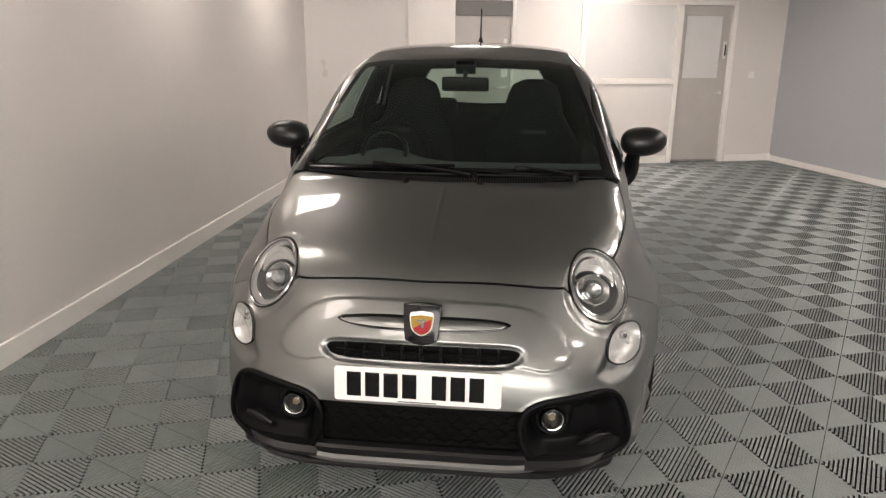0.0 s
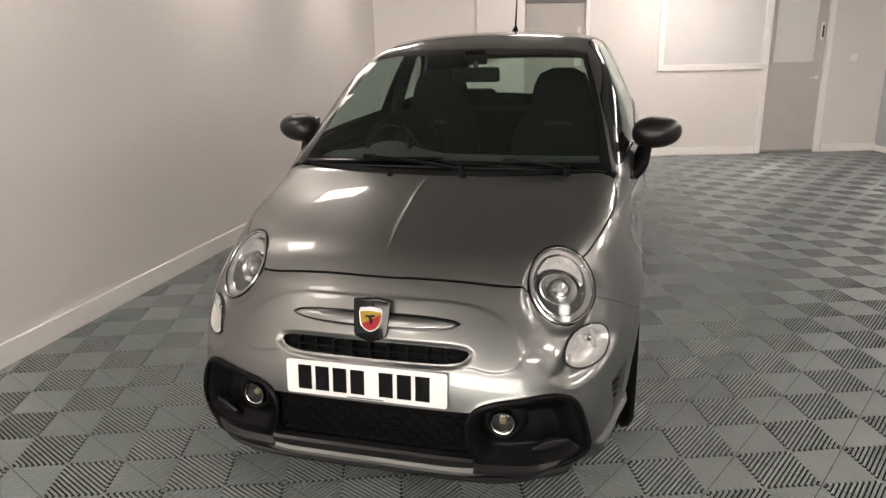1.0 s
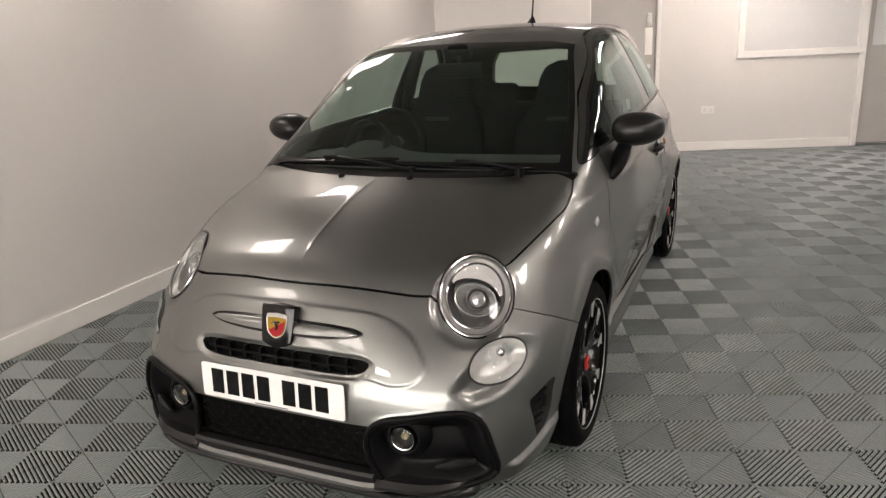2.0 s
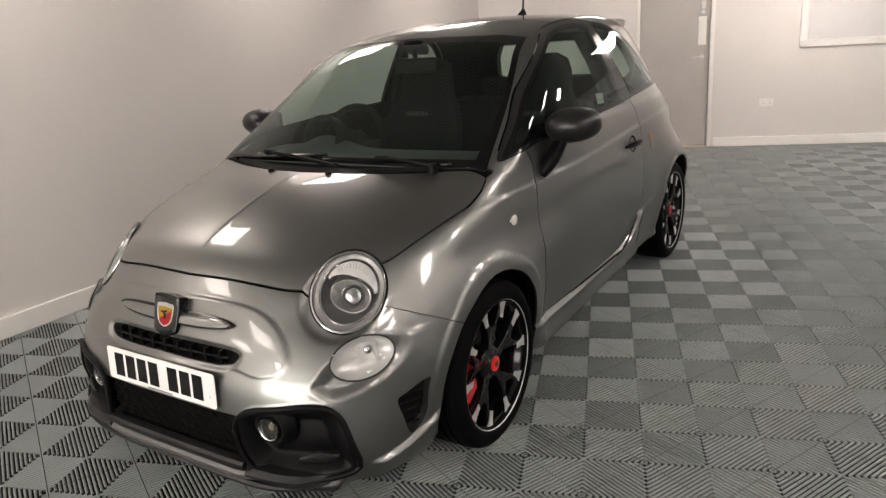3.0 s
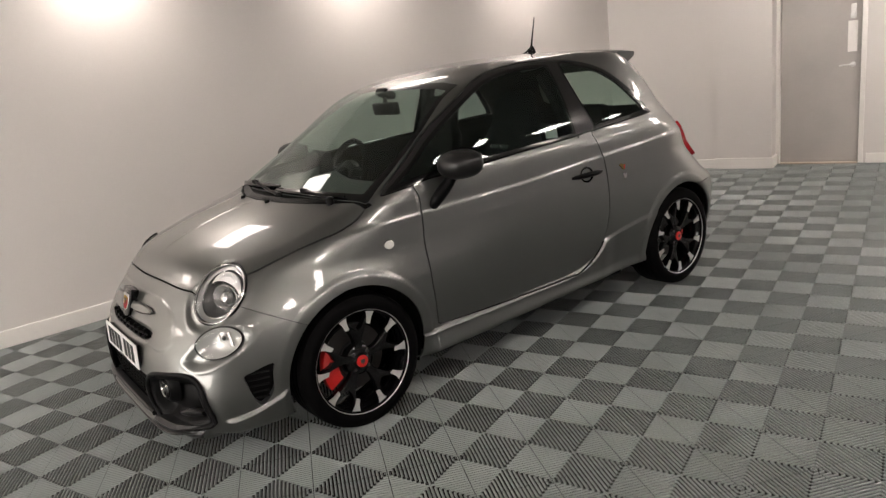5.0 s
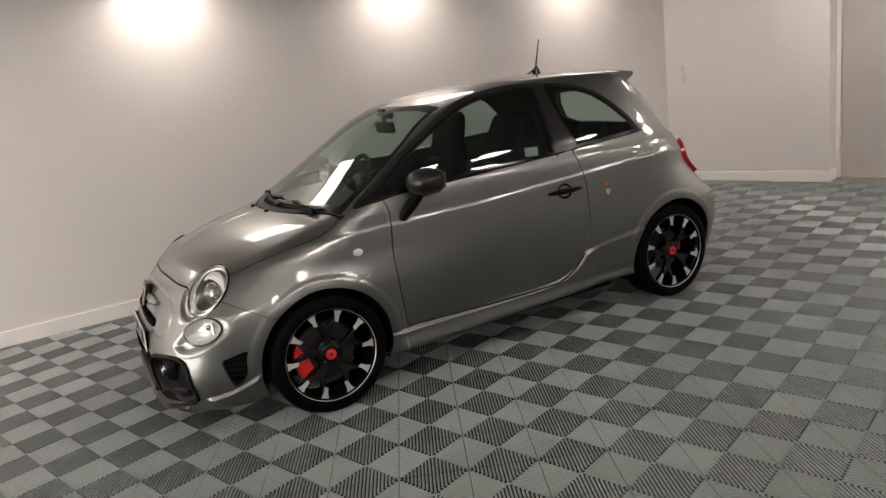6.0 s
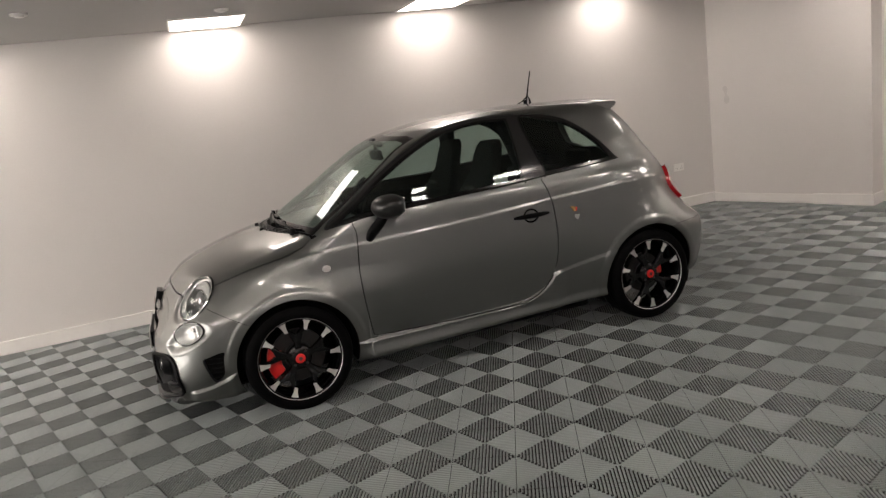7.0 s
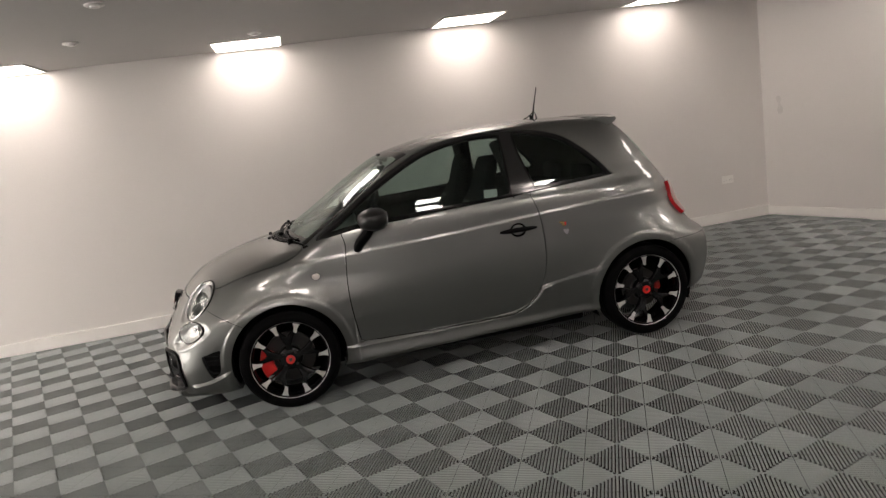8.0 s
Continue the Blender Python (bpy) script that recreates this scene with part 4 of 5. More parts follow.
def low_lamp(s):
    at = skin_at(LOW[s] - LOW_AXIS[s] * 0.12, LOW_AXIS[s])
    m = aimed(at, LOW_AXIS[s], 14 * s)
    lamp = panel("front_side_lamp", lamp_soup[s, "low"], M_LENS, car, "clear oval indicator lamp below the headlamp", 0, 0.012)
    P = lamp_soup[s, "low"][0]
    inv = np.array(m.inverted())
    q = P @ inv[:3, :3].T + inv[:3, 3]
    ang, rad = np.arctan2(q[:, 1] / 0.061, q[:, 0] / 0.097), np.hypot(q[:, 0] / 0.097, q[:, 1] / 0.061)
    ring = []
    for k in range(48):
        a = 2 * math.pi * k / 48
        near = np.abs(np.angle(np.exp(1j * (ang - a)))) < 0.2
        edge = near & (rad > rad[near].max() - 0.08)
        ring.append((a, q[edge, 2].mean()))
    part("bezel", tube([m @ Vector((0.0965 * math.cos(a), 0.0605 * math.sin(a), d + 0.006)) for a, d in ring], 0.003, 8, True), M_DISC, lamp, "thin grey bezel", True)
    bm = bmesh.new()
    rings = [[bm.verts.new(m @ Vector((0.097 * f * math.cos(a), 0.061 * f * math.sin(a), d * f + dz))) for a, d in ring] for f, dz in ((0.97, 0.004), (0.85, -0.012), (0.6, -0.028), (0.3, -0.034), (0.01, -0.035))]
    for r0, r1 in zip(rings, rings[1:]):
        for k in range(48):
            bm.faces.new((r0[k], r0[(k + 1) % 48], r1[(k + 1) % 48], r1[k]))
    part("reflector", bm, M_LAMP_PALE, lamp, "pale silver reflector bowl", True)
    dm = np.mean([d for _, d in ring])
    for x in (-0.030, -0.008, 0.040):
        part("reflector_rib", box((-0.007, -0.030, -0.004), (0.007, 0.030, 0.003), m @ pose(x * s, 0, dm - 0.022, 0, 8 * s, 0), 0.003), M_LAMP_PALE, lamp, "fluted reflector step")
    part("bulb", lathe([(0.013, -0.03), (0.013, -0.008), (0.009, 0.0), (0.0005, 0.003)], m @ pose(0.020 * s, 0.012, dm - 0.010), 20), M_CHROME, lamp, "silvered bulb", True)


def fog_lamp(s):
    x, z = 0.413 * s, 0.338
    p = front_at(x, z)
    axis = Vector((0.10 * s, -1, 0.03)).normalized()
    m = aimed(p + Vector((0, 0.022, 0)), axis)
    fl = part("fog_lamp", lathe([(0.037, -0.03), (0.037, 0.004), (0.0355, 0.009), (0.033, 0.008), (0.030, 0.000)], m, 36), M_CHROME, car, "round fog lamp with a bright ring", True)
    part("lens", lathe([(0.0305, 0.002), (0.022, 0.006), (0.0005, 0.008)], m, 28), M_LENS, fl, "clear lens", True)
    part("reflector", lathe([(0.0305, 0.000), (0.026, -0.012), (0.016, -0.020), (0.0005, -0.022)], m, 28), M_DISC, fl, "dark reflector", True)
    part("bulb", lathe([(0.011, -0.019), (0.0105, -0.008), (0.007, -0.004), (0.0005, -0.003)], m, 18), M_YELLOW_BULB, fl, "amber bulb cap", True)
    # shoulder of the surround outboard of the lamp
    part("lamp_cup", lathe([(0.075, -0.035), (0.062, -0.008), (0.050, 0.002), (0.044, 0.001), (0.044, -0.02)], m, 36), M_BLACK, fl, "black moulded cup", True)


M_YELLOW_BULB = material("amber_bulb", (0.20, 0.17, 0.09), 0.4, stain=0.1, stain_size=50)
for s in (1, -1):
    headlamp(s)
    low_lamp(s)
    fog_lamp(s)

# ---- nose: shield, blades, plate, slats, splitter
y_shield = front_at(0, 0.62).y - 0.014
SHIELD = smooth_line([(-0.064, 0.050), (-0.056, 0.064), (0.0, 0.070), (0.056, 0.064), (0.064, 0.050), (0.058, -0.040), (0.045, -0.060), (0.0, -0.072), (-0.045, -0.060), (-0.058, -0.040)], 5)
m_nose = Matrix.Translation((0, y_shield + 0.022, 0.618)) @ pose(0, 0, 0, 90 - 17, 0, 0) @ Matrix.Diagonal((0.92, 0.94, 1, 1))
bm = bmesh.new()
add_prism(bm, [tuple(p) for p in SHIELD], 0.034, m_nose)
bmesh.ops.bevel(bm, geom=[e for e in bm.edges], offset=0.004, segments=2, affect="EDGES", profile=0.5)
badge = part("nose_badge", bm, M_GLOSS_BLACK, car, "gloss black shield badge with yellow and red enamel", True)
SMALL = Matrix.Diagonal((0.88, 0.88, 1, 1))
INNER = smooth_line([(-0.040, 0.034), (0.0, 0.030), (0.040, 0.034), (0.038, -0.014), (0.024, -0.036), (0.0, -0.046), (-0.024, -0.036), (-0.038, -0.014)], 4)


bm = bmesh.new()
add_prism(bm, [tuple(p) for p in INNER], 0.002, m_nose @ SMALL @ pose(0, 0.004, 0.0345))
part("enamel_field", bm, M_YELLOW, badge, "yellow enamel field")
bm = bmesh.new()
add_prism(bm, [(-0.032, -0.022), (0.038, 0.014), (0.036, -0.014), (0.023, -0.035), (0.0, -0.044), (-0.023, -0.035)], 0.0015, m_nose @ SMALL @ pose(0, 0.004, 0.037))
part("enamel_field", bm, M_RED_ENAMEL, badge, "red enamel field")
bm = bmesh.new()
add_prism(bm, [(0.000, -0.022), (0.008, -0.018), (0.010, -0.004), (0.004, 0.004), (0.018, 0.008), (0.012, 0.014), (-0.006, 0.010), (-0.016, 0.012), (-0.023, 0.002), (-0.016, 0.005), (-0.006, 0.002), (-0.001, -0.008)], 0.0015, m_nose @ SMALL @ pose(0, 0.004, 0.0386))
part("emblem", bm, M_GLOSS_BLACK, badge, "plain dark emblem shape")
bm = bmesh.new()
add_prism(bm, [(-0.042, 0.036), (0.0, 0.041), (0.042, 0.036), (0.043, 0.022), (0.0, 0.026), (-0.043, 0.022)], 0.003, m_nose @ SMALL @ pose(0, 0.006, 0.0362))
part("badge_band", bm, M_LAMP_SATIN, badge, "plain silver band")
bm = bmesh.new()
add_tube(bm, [m_nose @ SMALL @ Vector((p[0] * 1.04, p[1] * 1.04 + 0.004, 0.0355)) for p in INNER], 0.0016, 6, True)
part("badge_rim", bm, M_SILVER, badge, "fine silver rim", True)

for s in (1, -1):
    def blade(x0, x1, hh, lift_out, mat, name, label):
        n = 16
        bm = bmesh.new()
        rows = []
        for i in range(n + 1):
            t = i / n
            x = (x0 + (x1 - x0) * t) * s
            h = hh * math.sqrt(max(0.001, 1 - t ** 2.2))
            p = front_at(x, 0.622)
            out = 0.011 * float(ease(0.003, -0.014, polygon_distance(MOUSTACHE, np.array([x]), np.array([0.622])))[0])
            row = []
            for c, o in ((-1, 0.0), (-0.8, 0.8), (0, 1.0), (0.8, 0.8), (1, 0.0)):
                q = front_at(x, 0.622 + h * c)
                row.append(bm.verts.new((q.x, q.y - out - 0.001 - lift_out * o, q.z)))
            rows.append(row)
        for r0, r1 in zip(rows, rows[1:]):
            for i in range(4):
                bm.faces.new((r0[i], r0[i + 1], r1[i + 1], r1[i]))
        part(name, bm, mat, car, label, True)
    blade(0.05, 0.275, 0.0215, 0.002, M_GLOSS_BLACK, "blade_recess", "black recess round the nose blade")
    blade(0.05, 0.262, 0.0150, 0.009, M_PAINT, "nose_blade", "grey painted nose blade")

y_plate = front_at(0, 0.427).y - 0.006
m_plate = Matrix.Translation((-0.006, y_plate, 0.442)) @ pose(0, 0, 0, 90 - 4, 0, 0)
bm = box((-0.26, -0.0555, 0), (0.26, 0.0555, 0.003))
bmesh.ops.bevel(bm, geom=[e for e in bm.edges if abs(e.verts[0].co.z - e.verts[1].co.z) > 0.001], offset=0.009, segments=4, affect="EDGES", profile=0.5)
bmesh.ops.transform(bm, matrix=m_plate, verts=bm.verts)
plate = part("plate", bm, M_PLATE, car, "white plate with dark bars")
part("plate_backing", box((-0.23, -0.045, -0.03), (0.23, 0.045, -0.001), m_plate, 0.004), M_BLACK, plate, "black plate holder")
cell = 0.058
for i in range(7):
    x = -0.2205 + i * cell + (0.034 if i > 3 else 0.0)
    part("plate_bar", box((x, -0.0395, 0.0034), (x + 0.045, 0.0395, 0.0044), m_plate), M_GLOSS_BLACK, plate, "plain dark bar")
part("plate_bar", box((-0.06, -0.0525, 0.0034), (0.06, -0.0495, 0.0042), m_plate), M_GREY_MARK, plate, "fine pale bar")
for x, y in ((-0.235, 0.0), (0.232, -0.022)):
    part("plate_screw", lathe([(0.006, 0.003), (0.006, 0.0055), (0.0005, 0.0065)], m_plate @ pose(x, y, 0), 12), M_WHITE, plate, "white screw cap", True)

# upright ribs in the nose slot
for k in range(9):
    x = -0.24 + 0.06 * k
    q = front_at(x, 0.53)
    part("slot_rib", box((-0.004, -0.006, -0.022), (0.004, 0.02, 0.022), Matrix.Translation((x, q.y + 0.006, 0.531)), 0.002), M_BLACK, car, "black slot rib")
q0 = [front_at(x, 0.532) + Vector((0, 0.004, 0)) for x in np.linspace(-0.27, 0.27, 15)]
part("slot_slat", tube(q0, 0.004, 6), M_BLACK, car, "black slot slat", True)
# honeycomb bars of the lower grille
for r in range(5):
    z = 0.246 + 0.024 * r
    zig = []
    for k in range(53):
        x = -0.312 + 0.012 * k
        zig.append(front_at(x, z) + Vector((0, 0.014, 0.0055 * (1 if (k // 2 + r) % 2 else -1))))
    part("grille_bar", tube(zig, 0.0032, 5), M_DARK, car, "black honeycomb grille bar", True)

# bright splitter strip under the lip, and its black lower edge
def nose_sweep(x0, x1, zf, section, n=40, tip=0.0):
    """A section of (out, up) pairs swept round the nose between two half widths, thinning towards wide ends."""
    widest = max(abs(x0), abs(x1))
    bm = bmesh.new()
    rows = []
    for i in range(n + 1):
        x = x0 + (x1 - x0) * i / n
        z = zf(abs(x))
        p = front_at(x, max(z, 0.20))
        nrm = skin_normal(p)
        nrm.z = 0
        k = 1 - tip * float(ease(0.80, 1.0, abs(x) / widest))
        nrm.normalize()
        rows.append([bm.verts.new((p.x + nrm.x * o * k, p.y + nrm.y * o * k, z + u * (0.3 + 0.7 * k))) for o, u in section])
    for r0, r1 in zip(rows, rows[1:]):
        for i in range(len(section)):
            j = (i + 1) % len(section)
            bm.faces.new((r0[i], r0[j], r1[j], r1[i]))
    bm.faces.new(rows[0][::-1])
    bm.faces.new(rows[-1])
    return bm


part("splitter_strip", nose_sweep(-0.43, 0.43, lambda x: 0.174 + 0.014 * ease(0.26, 0.43, x), [(0.0, 0.014), (0.022, 0.013), (0.030, 0.004), (0.030, -0.006), (0.024, -0.012), (0.0, -0.014)], 52, 0.95), M_STRIP, car, "grey painted splitter strip", True)
part("splitter", nose_sweep(-0.60, 0.60, lambda x: 0.155 + 0.024 * ease(0.36, 0.60, x), [(-0.01, 0.010), (0.026, 0.010), (0.034, 0.004), (0.030, -0.006), (-0.01, -0.012)], 48, 0.95), M_LIP, car, "black splitter edge", True)
part("lip_shelf", nose_sweep(-0.33, 0.33, lambda x: 0.216, [(0.0, 0.014), (0.026, 0.012), (0.034, 0.004), (0.030, -0.010), (0.0, -0.014)]), M_LIP, car, "black bumper shelf", True)
for s in (1, -1):
    # forward-jutting foot of the surround
    part("surround_foot", nose_sweep(0.33 * s, 0.615 * s, lambda x: 0.190 + 0.012 * ease(0.45, 0.62, x), [(-0.02, 0.020), (0.018, 0.016), (0.034, 0.002), (0.032, -0.010), (-0.02, -0.018)], 24, 0.9), M_LIP, car, "black moulded foot of the lamp surround", True)
    # raised frame round the surround
    rim = []
    for x, z in FOG[::2]:
        p = front_at(x * s, z)
        rim.append(p + skin_normal(p) * 0.008)
    part("surround_frame", tube(rim, 0.0095, 8, True), M_BLACK, car, "black raised frame of the lamp surround", True)
    # ledge on the floor of the surround, outboard of the lamp
    ledge = bmesh.new()
    a0, a1 = front_at(0.50 * s, 0.245) + Vector((0, 0.022, 0)), front_at(0.615 * s, 0.255) + Vector((-0.012 * s, 0.020, 0))
    add_tube(ledge, [a0, a0.lerp(a1, 0.5) + Vector((0, 0, 0.004)), a1], [0.010, 0.026, 0.012], 10, False, 0.6)
    part("surround_ledge", ledge, M_LIP, car, "dark grey moulded ledge", True)
    # ribs of the side vent
    for k in range(5):
        z = 0.285 + 0.027 * k
        a = side_at(-0.474 - 0.004 * k, z + 0.003, s, -0.016)
        b = side_at(-0.412 + 0.003 * k, z, s, -0.016)
        part("vent_slat", tube([a, b], 0.0045, 6, False, 0.5), M_BLACK, car, "black vent slat")

# ---- door furniture, mirrors, side lamps, badges
def flat_on_side(y, z, s, out=0.0):
    p = side_at(y, z, s)
    n = skin_normal(p)
    return aimed(p + n * out, n)


for s in (1, -1):
    # handle: a bar over a round hand cup
    m = flat_on_side(1.479, 0.832, s)
    hm = m @ Matrix.Diagonal((1.12, 0.92, 1, 1))
    part("handle_cup", lathe([(0.046, 0.002), (0.043, 0.0035), (0.040, 0.001), (0.026, -0.002), (0.0005, -0.003)], hm, 32), M_GLOSS_BLACK, car, "black hand cup behind the handle", True)
    bar = []
    for i in range(13):
        t = -1 + i / 6
        bar.append(m @ Vector((0.118 * t, -0.001 * t * s, 0.024 - 0.018 * t * t)))
    part("door_handle", tube(bar, [0.006 + 0.0085 * (1 - (abs(-1 + i / 6)) ** 3) for i in range(13)], 10, False, 1.25), M_BLACK, car, "black bar door handle", True)
    # repeater lamp on the wing
    m = flat_on_side(0.226, 0.757, s)
    part("side_repeater", lathe([(0.021, 0.0), (0.0205, 0.005), (0.017, 0.007), (0.0005, 0.008)], m @ Matrix.Diagonal((1.15, 0.9, 1, 1)), 28), M_REPEATER, car, "small oval clear side repeater", True)
    part("repeater_ring", tube(ellipse_line(m, 0.0245, 0.0195, 0.002, 32), 0.0025, 6, True), M_CHROME, car, "fine bright ring", True)
    # two small badges on the quarter panel
    m = flat_on_side(1.772, 0.822, s, 0.001)
    bm = bmesh.new()
    add_prism(bm, [(-0.030, 0.016), (-0.006, 0.020), (0.006, 0.012), (0.026, 0.014), (0.016, 0.002), (0.010, -0.018), (-0.004, -0.012), (-0.014, 0.004)], 0.004, m)
    b1 = part("quarter_badge", bm, M_GOLD, car, "small gilt plain emblem")
    bm = bmesh.new()
    add_prism(bm, [(0.008, 0.010), (0.020, 0.010), (0.018, -0.008), (0.010, -0.014)], 0.003, m @ pose(0, 0, 0.002))
    part("badge_field", bm, M_RED, b1, "red enamel field")
    m = flat_on_side(1.785, 0.772, s, 0.001)
    bm = bmesh.new()
    add_prism(bm, [(-0.018, 0.016), (-0.004, 0.018), (0.0, 0.010), (0.008, 0.018), (0.018, 0.014), (0.014, -0.004), (0.004, -0.018), (-0.006, -0.012), (-0.016, -0.002)], 0.004, m)
    part("quarter_badge", bm, M_CHROME, car, "small bright plain emblem")
    # mirror: housing, glass, stalk
    c = Vector((0.838 * s, 0.610, 1.047))
    bm = bmesh.new()
    rows = []
    n, k = 18, 28
    for i in range(n + 1):
        t = -1 + 2 * i / n
        t = math.sin(t * math.pi / 2)
        row = []
        r = max(0.0, 1 - abs(t) ** 2.4) ** 0.45
        for j in range(k):
            a = 2 * math.pi * j / k
            ca, sa = math.cos(a), math.sin(a)
            dy = -0.095 * max(0, -ca) ** 0.9 + 0.072 * max(0, ca) ** 0.6
            row.append(bm.verts.new((c.x + 0.104 * t * s, c.y + (dy * r) + 0.012 * t, c.z + 0.068 * (sa if sa < 0 else sa * 0.94) * r * (1 - 0.08 * t) + 0.004 * t)))
        rows.append(row)
    for r0, r1 in zip(rows, rows[1:]):
        for j in range(k):
            bm.faces.new((r0[j], r0[(j + 1) % k], r1[(j + 1) % k], r1[j]))
    bmesh.ops.remove_doubles(bm, verts=bm.verts, dist=0.0004)
    mirror = part("door_mirror", bm, M_SATIN, car, "satin black door mirror", True)
    part("mirror_glass", box((-0.066, -0.002, -0.040), (0.066, 0.003, 0.040), Matrix.Translation(c + Vector((-0.006 * s, 0.0690, 0))), 0.002), M_CHROME, mirror, "mirror glass")
    foot = side_at(0.495, 0.872, s)
    stalk = smooth_line([tuple(foot + Vector((-0.012 * s, 0, 0))), tuple(foot + Vector((0.014 * s, 0.016, 0.040))), (0.785 * s, 0.558, 0.960), (0.80 * s, 0.595, 1.01)], 5, False)
    part("mirror_stalk", tube([tuple(p) for p in stalk], [0.027 + 0.010 * math.sin(math.pi * i / (len(stalk) - 1)) for i in range(len(stalk))], 14, False, 0.8), M_BLACK, mirror, "satin black mirror stalk", True)
    # bright finisher along the waist line under the side windows
    line = [side_at(y, z, s, 0.003) for y, z in zip(np.linspace(0.46, 2.10, 34), np.interp(np.linspace(0.46, 2.10, 34), [0.46, 1.0, 1.5, 2.1], [0.994, 1.020, 1.041, 1.072]))]
    part("waist_trim", tube(line, 0.0042, 6), M_GLOSS_BLACK, car, "black waist seal", True)

# ---- roof: aerial and spoiler
roof_z = skin_at((0, 1.93, 1.0), (0, 0, 1)).z
bm = bmesh.new()
foot = smooth_line([(-0.090, 0.0), (-0.035, 0.020), (0.006, 0.046), (0.024, 0.046), (0.034, 0.0)], 5, False)
rows = []
for p in foot:
    rows.append([bm.verts.new((x * (0.020 - 0.26 * p[1]), 1.93 + p[0], roof_z - 0.006 + p[1] + (0.004 if abs(x) < 0.5 else -0.002))) for x in (-1, -0.5, 0, 0.5, 1)])
for r0, r1 in zip(rows, rows[1:]):
    for i in range(4):
        bm.faces.new((r0[i], r0[i + 1], r1[i + 1], r1[i]))
add_tube(bm, [(0, 1.925, roof_z - 0.02), (0, 1.925, roof_z + 0.024)], 0.014, 12)
aerial = part("aerial", bm, M_BLACK, car, "black roof aerial", True)
part("aerial_mast", tube([(0, 1.935, roof_z + 0.015), (0, 1.955, roof_z + 0.10), (0, 1.985, roof_z + 0.215)], [0.0065, 0.005, 0.0035], 10), M_BLACK, aerial, "thin black mast", True)

bm = bmesh.new()
rows = []
for i in range(41):
    x = -0.47 + 0.94 * i / 40
    e = abs(x) / 0.47
    y0 = 2.12 + 0.04 * e * e
    y1 = 2.40 - 0.055 * e ** 2.5
    z0 = skin_at((x, y0, 1.0), (0, 0, 1)).z + 0.0015
    z1 = 1.447 - 0.026 * e ** 2.2
    row = []
    for t in np.linspace(0, 1, 9):
        y = y0 + (y1 - y0) * t
        z = z0 + (z1 - z0) * t + 0.006 * math.sin(math.pi * t)
        row.append(bm.verts.new((x, y, z)))
    row.append(bm.verts.new((x, y1 + 0.004, z1 - 0.010)))
    row.append(bm.verts.new((x, y1 - 0.006, z1 - 0.026)))
    row.append(bm.verts.new((x, y1 - 0.085, z1 - 0.070)))
    row.append(bm.verts.new((x, y0 + 0.08, z0 - 0.06)))
    rows.append(row)
for r0, r1 in zip(rows, rows[1:]):
    for i in range(len(r0) - 1):
        bm.faces.new((r0[i], r1[i], r1[i + 1], r0[i + 1]))
bm.faces.new(rows[0][::-1])
bm.faces.new(rows[-1])
part("roof_spoiler", bm, M_PAINT, car, "", True)

# ---- wipers
def wiper(x0, x1, rise0, rise1, px):
    """A blade parked low on the screen, with its arm from a pivot in the scuttle."""
    def at(x, rise, out):
        p = skin_at((x, 0.9, 0.94 + rise), (0, -1, 0))
        return p + skin_normal(p) * out
    ts = np.linspace(0, 1, 16)
    pts = [at(x0 + (x1 - x0) * t, rise0 + (rise1 - rise0) * t, 0.010) for t in ts]
    w = part("wiper_blade", tube(pts, [0.004 + 0.004 * math.sin(math.pi * t) ** 0.5 for t in ts], 8, False, 1.5), M_GLOSS_BLACK, car, "black wiper blade", True)
    mid = at((x0 + x1) / 2, (rise0 + rise1) / 2 + 0.004, 0.022)
    pivot = Vector((px, 0.050 + 0.25 * px * px, 0.962))
    arm = smooth_line([tuple(pivot), tuple(pivot.lerp(mid, 0.4) + Vector((0, -0.012, 0.008))), tuple(pivot.lerp(mid, 0.8) + Vector((0, -0.010, 0.006))), tuple(mid)], 5, False)
    part("wiper_arm", tube([tuple(p) for p in arm], [0.011 - 0.005 * i / (len(arm) - 1) for i in range(len(arm))], 8, False, 0.7), M_BLACK, w, "black wiper arm", True)
    part("wiper_clip", box((-0.026, -0.010, -0.008), (0.026, 0.010, 0.010), Matrix.Translation(mid), 0.004), M_BLACK, w, "black wiper clip")
    part("wiper_pivot", lathe([(0.018, -0.03), (0.017, 0.006), (0.010, 0.012), (0.0005, 0.013)], Matrix.Translation(pivot), 20), M_BLACK, w, "black pivot cap", True)


wiper(-0.60, 0.02, 0.016, 0.044, 0.10)
wiper(0.02, 0.55, 0.030, 0.020, 0.50)
for x in (-0.16, 0.13):
    q = skin_at((x, -0.025, 0.6), (0, 0, 1))
    part("washer_jet", lathe([(0.012, -0.004), (0.012, 0.008), (0.008, 0.013), (0.0005, 0.014)], Matrix.Translation(q), 16), M_BLACK, car, "black washer jet", True)

# fine ribs of the scuttle grille between bonnet and screen
ribs = bmesh.new()
edge_x, edge_y = [p[0] for p in BONNET_BACK[::-1]], [p[1] for p in BONNET_BACK[::-1]]
for k in range(-48, 49):
    x = 0.0105 * k
    y = float(np.interp(abs(x), edge_x, edge_y)) + 0.030
    q = skin_at((x, y, 0.6), (0, 0, 1))
    add_box(ribs, (-0.0028, -0.020, -0.006), (0.0028, 0.020, 0.000), Matrix.Translation(q) @ pose(0, 0, 0, 18, 0, 0))
part("scuttle_grille", ribs, M_LIP, car, "black ribbed scuttle grille")

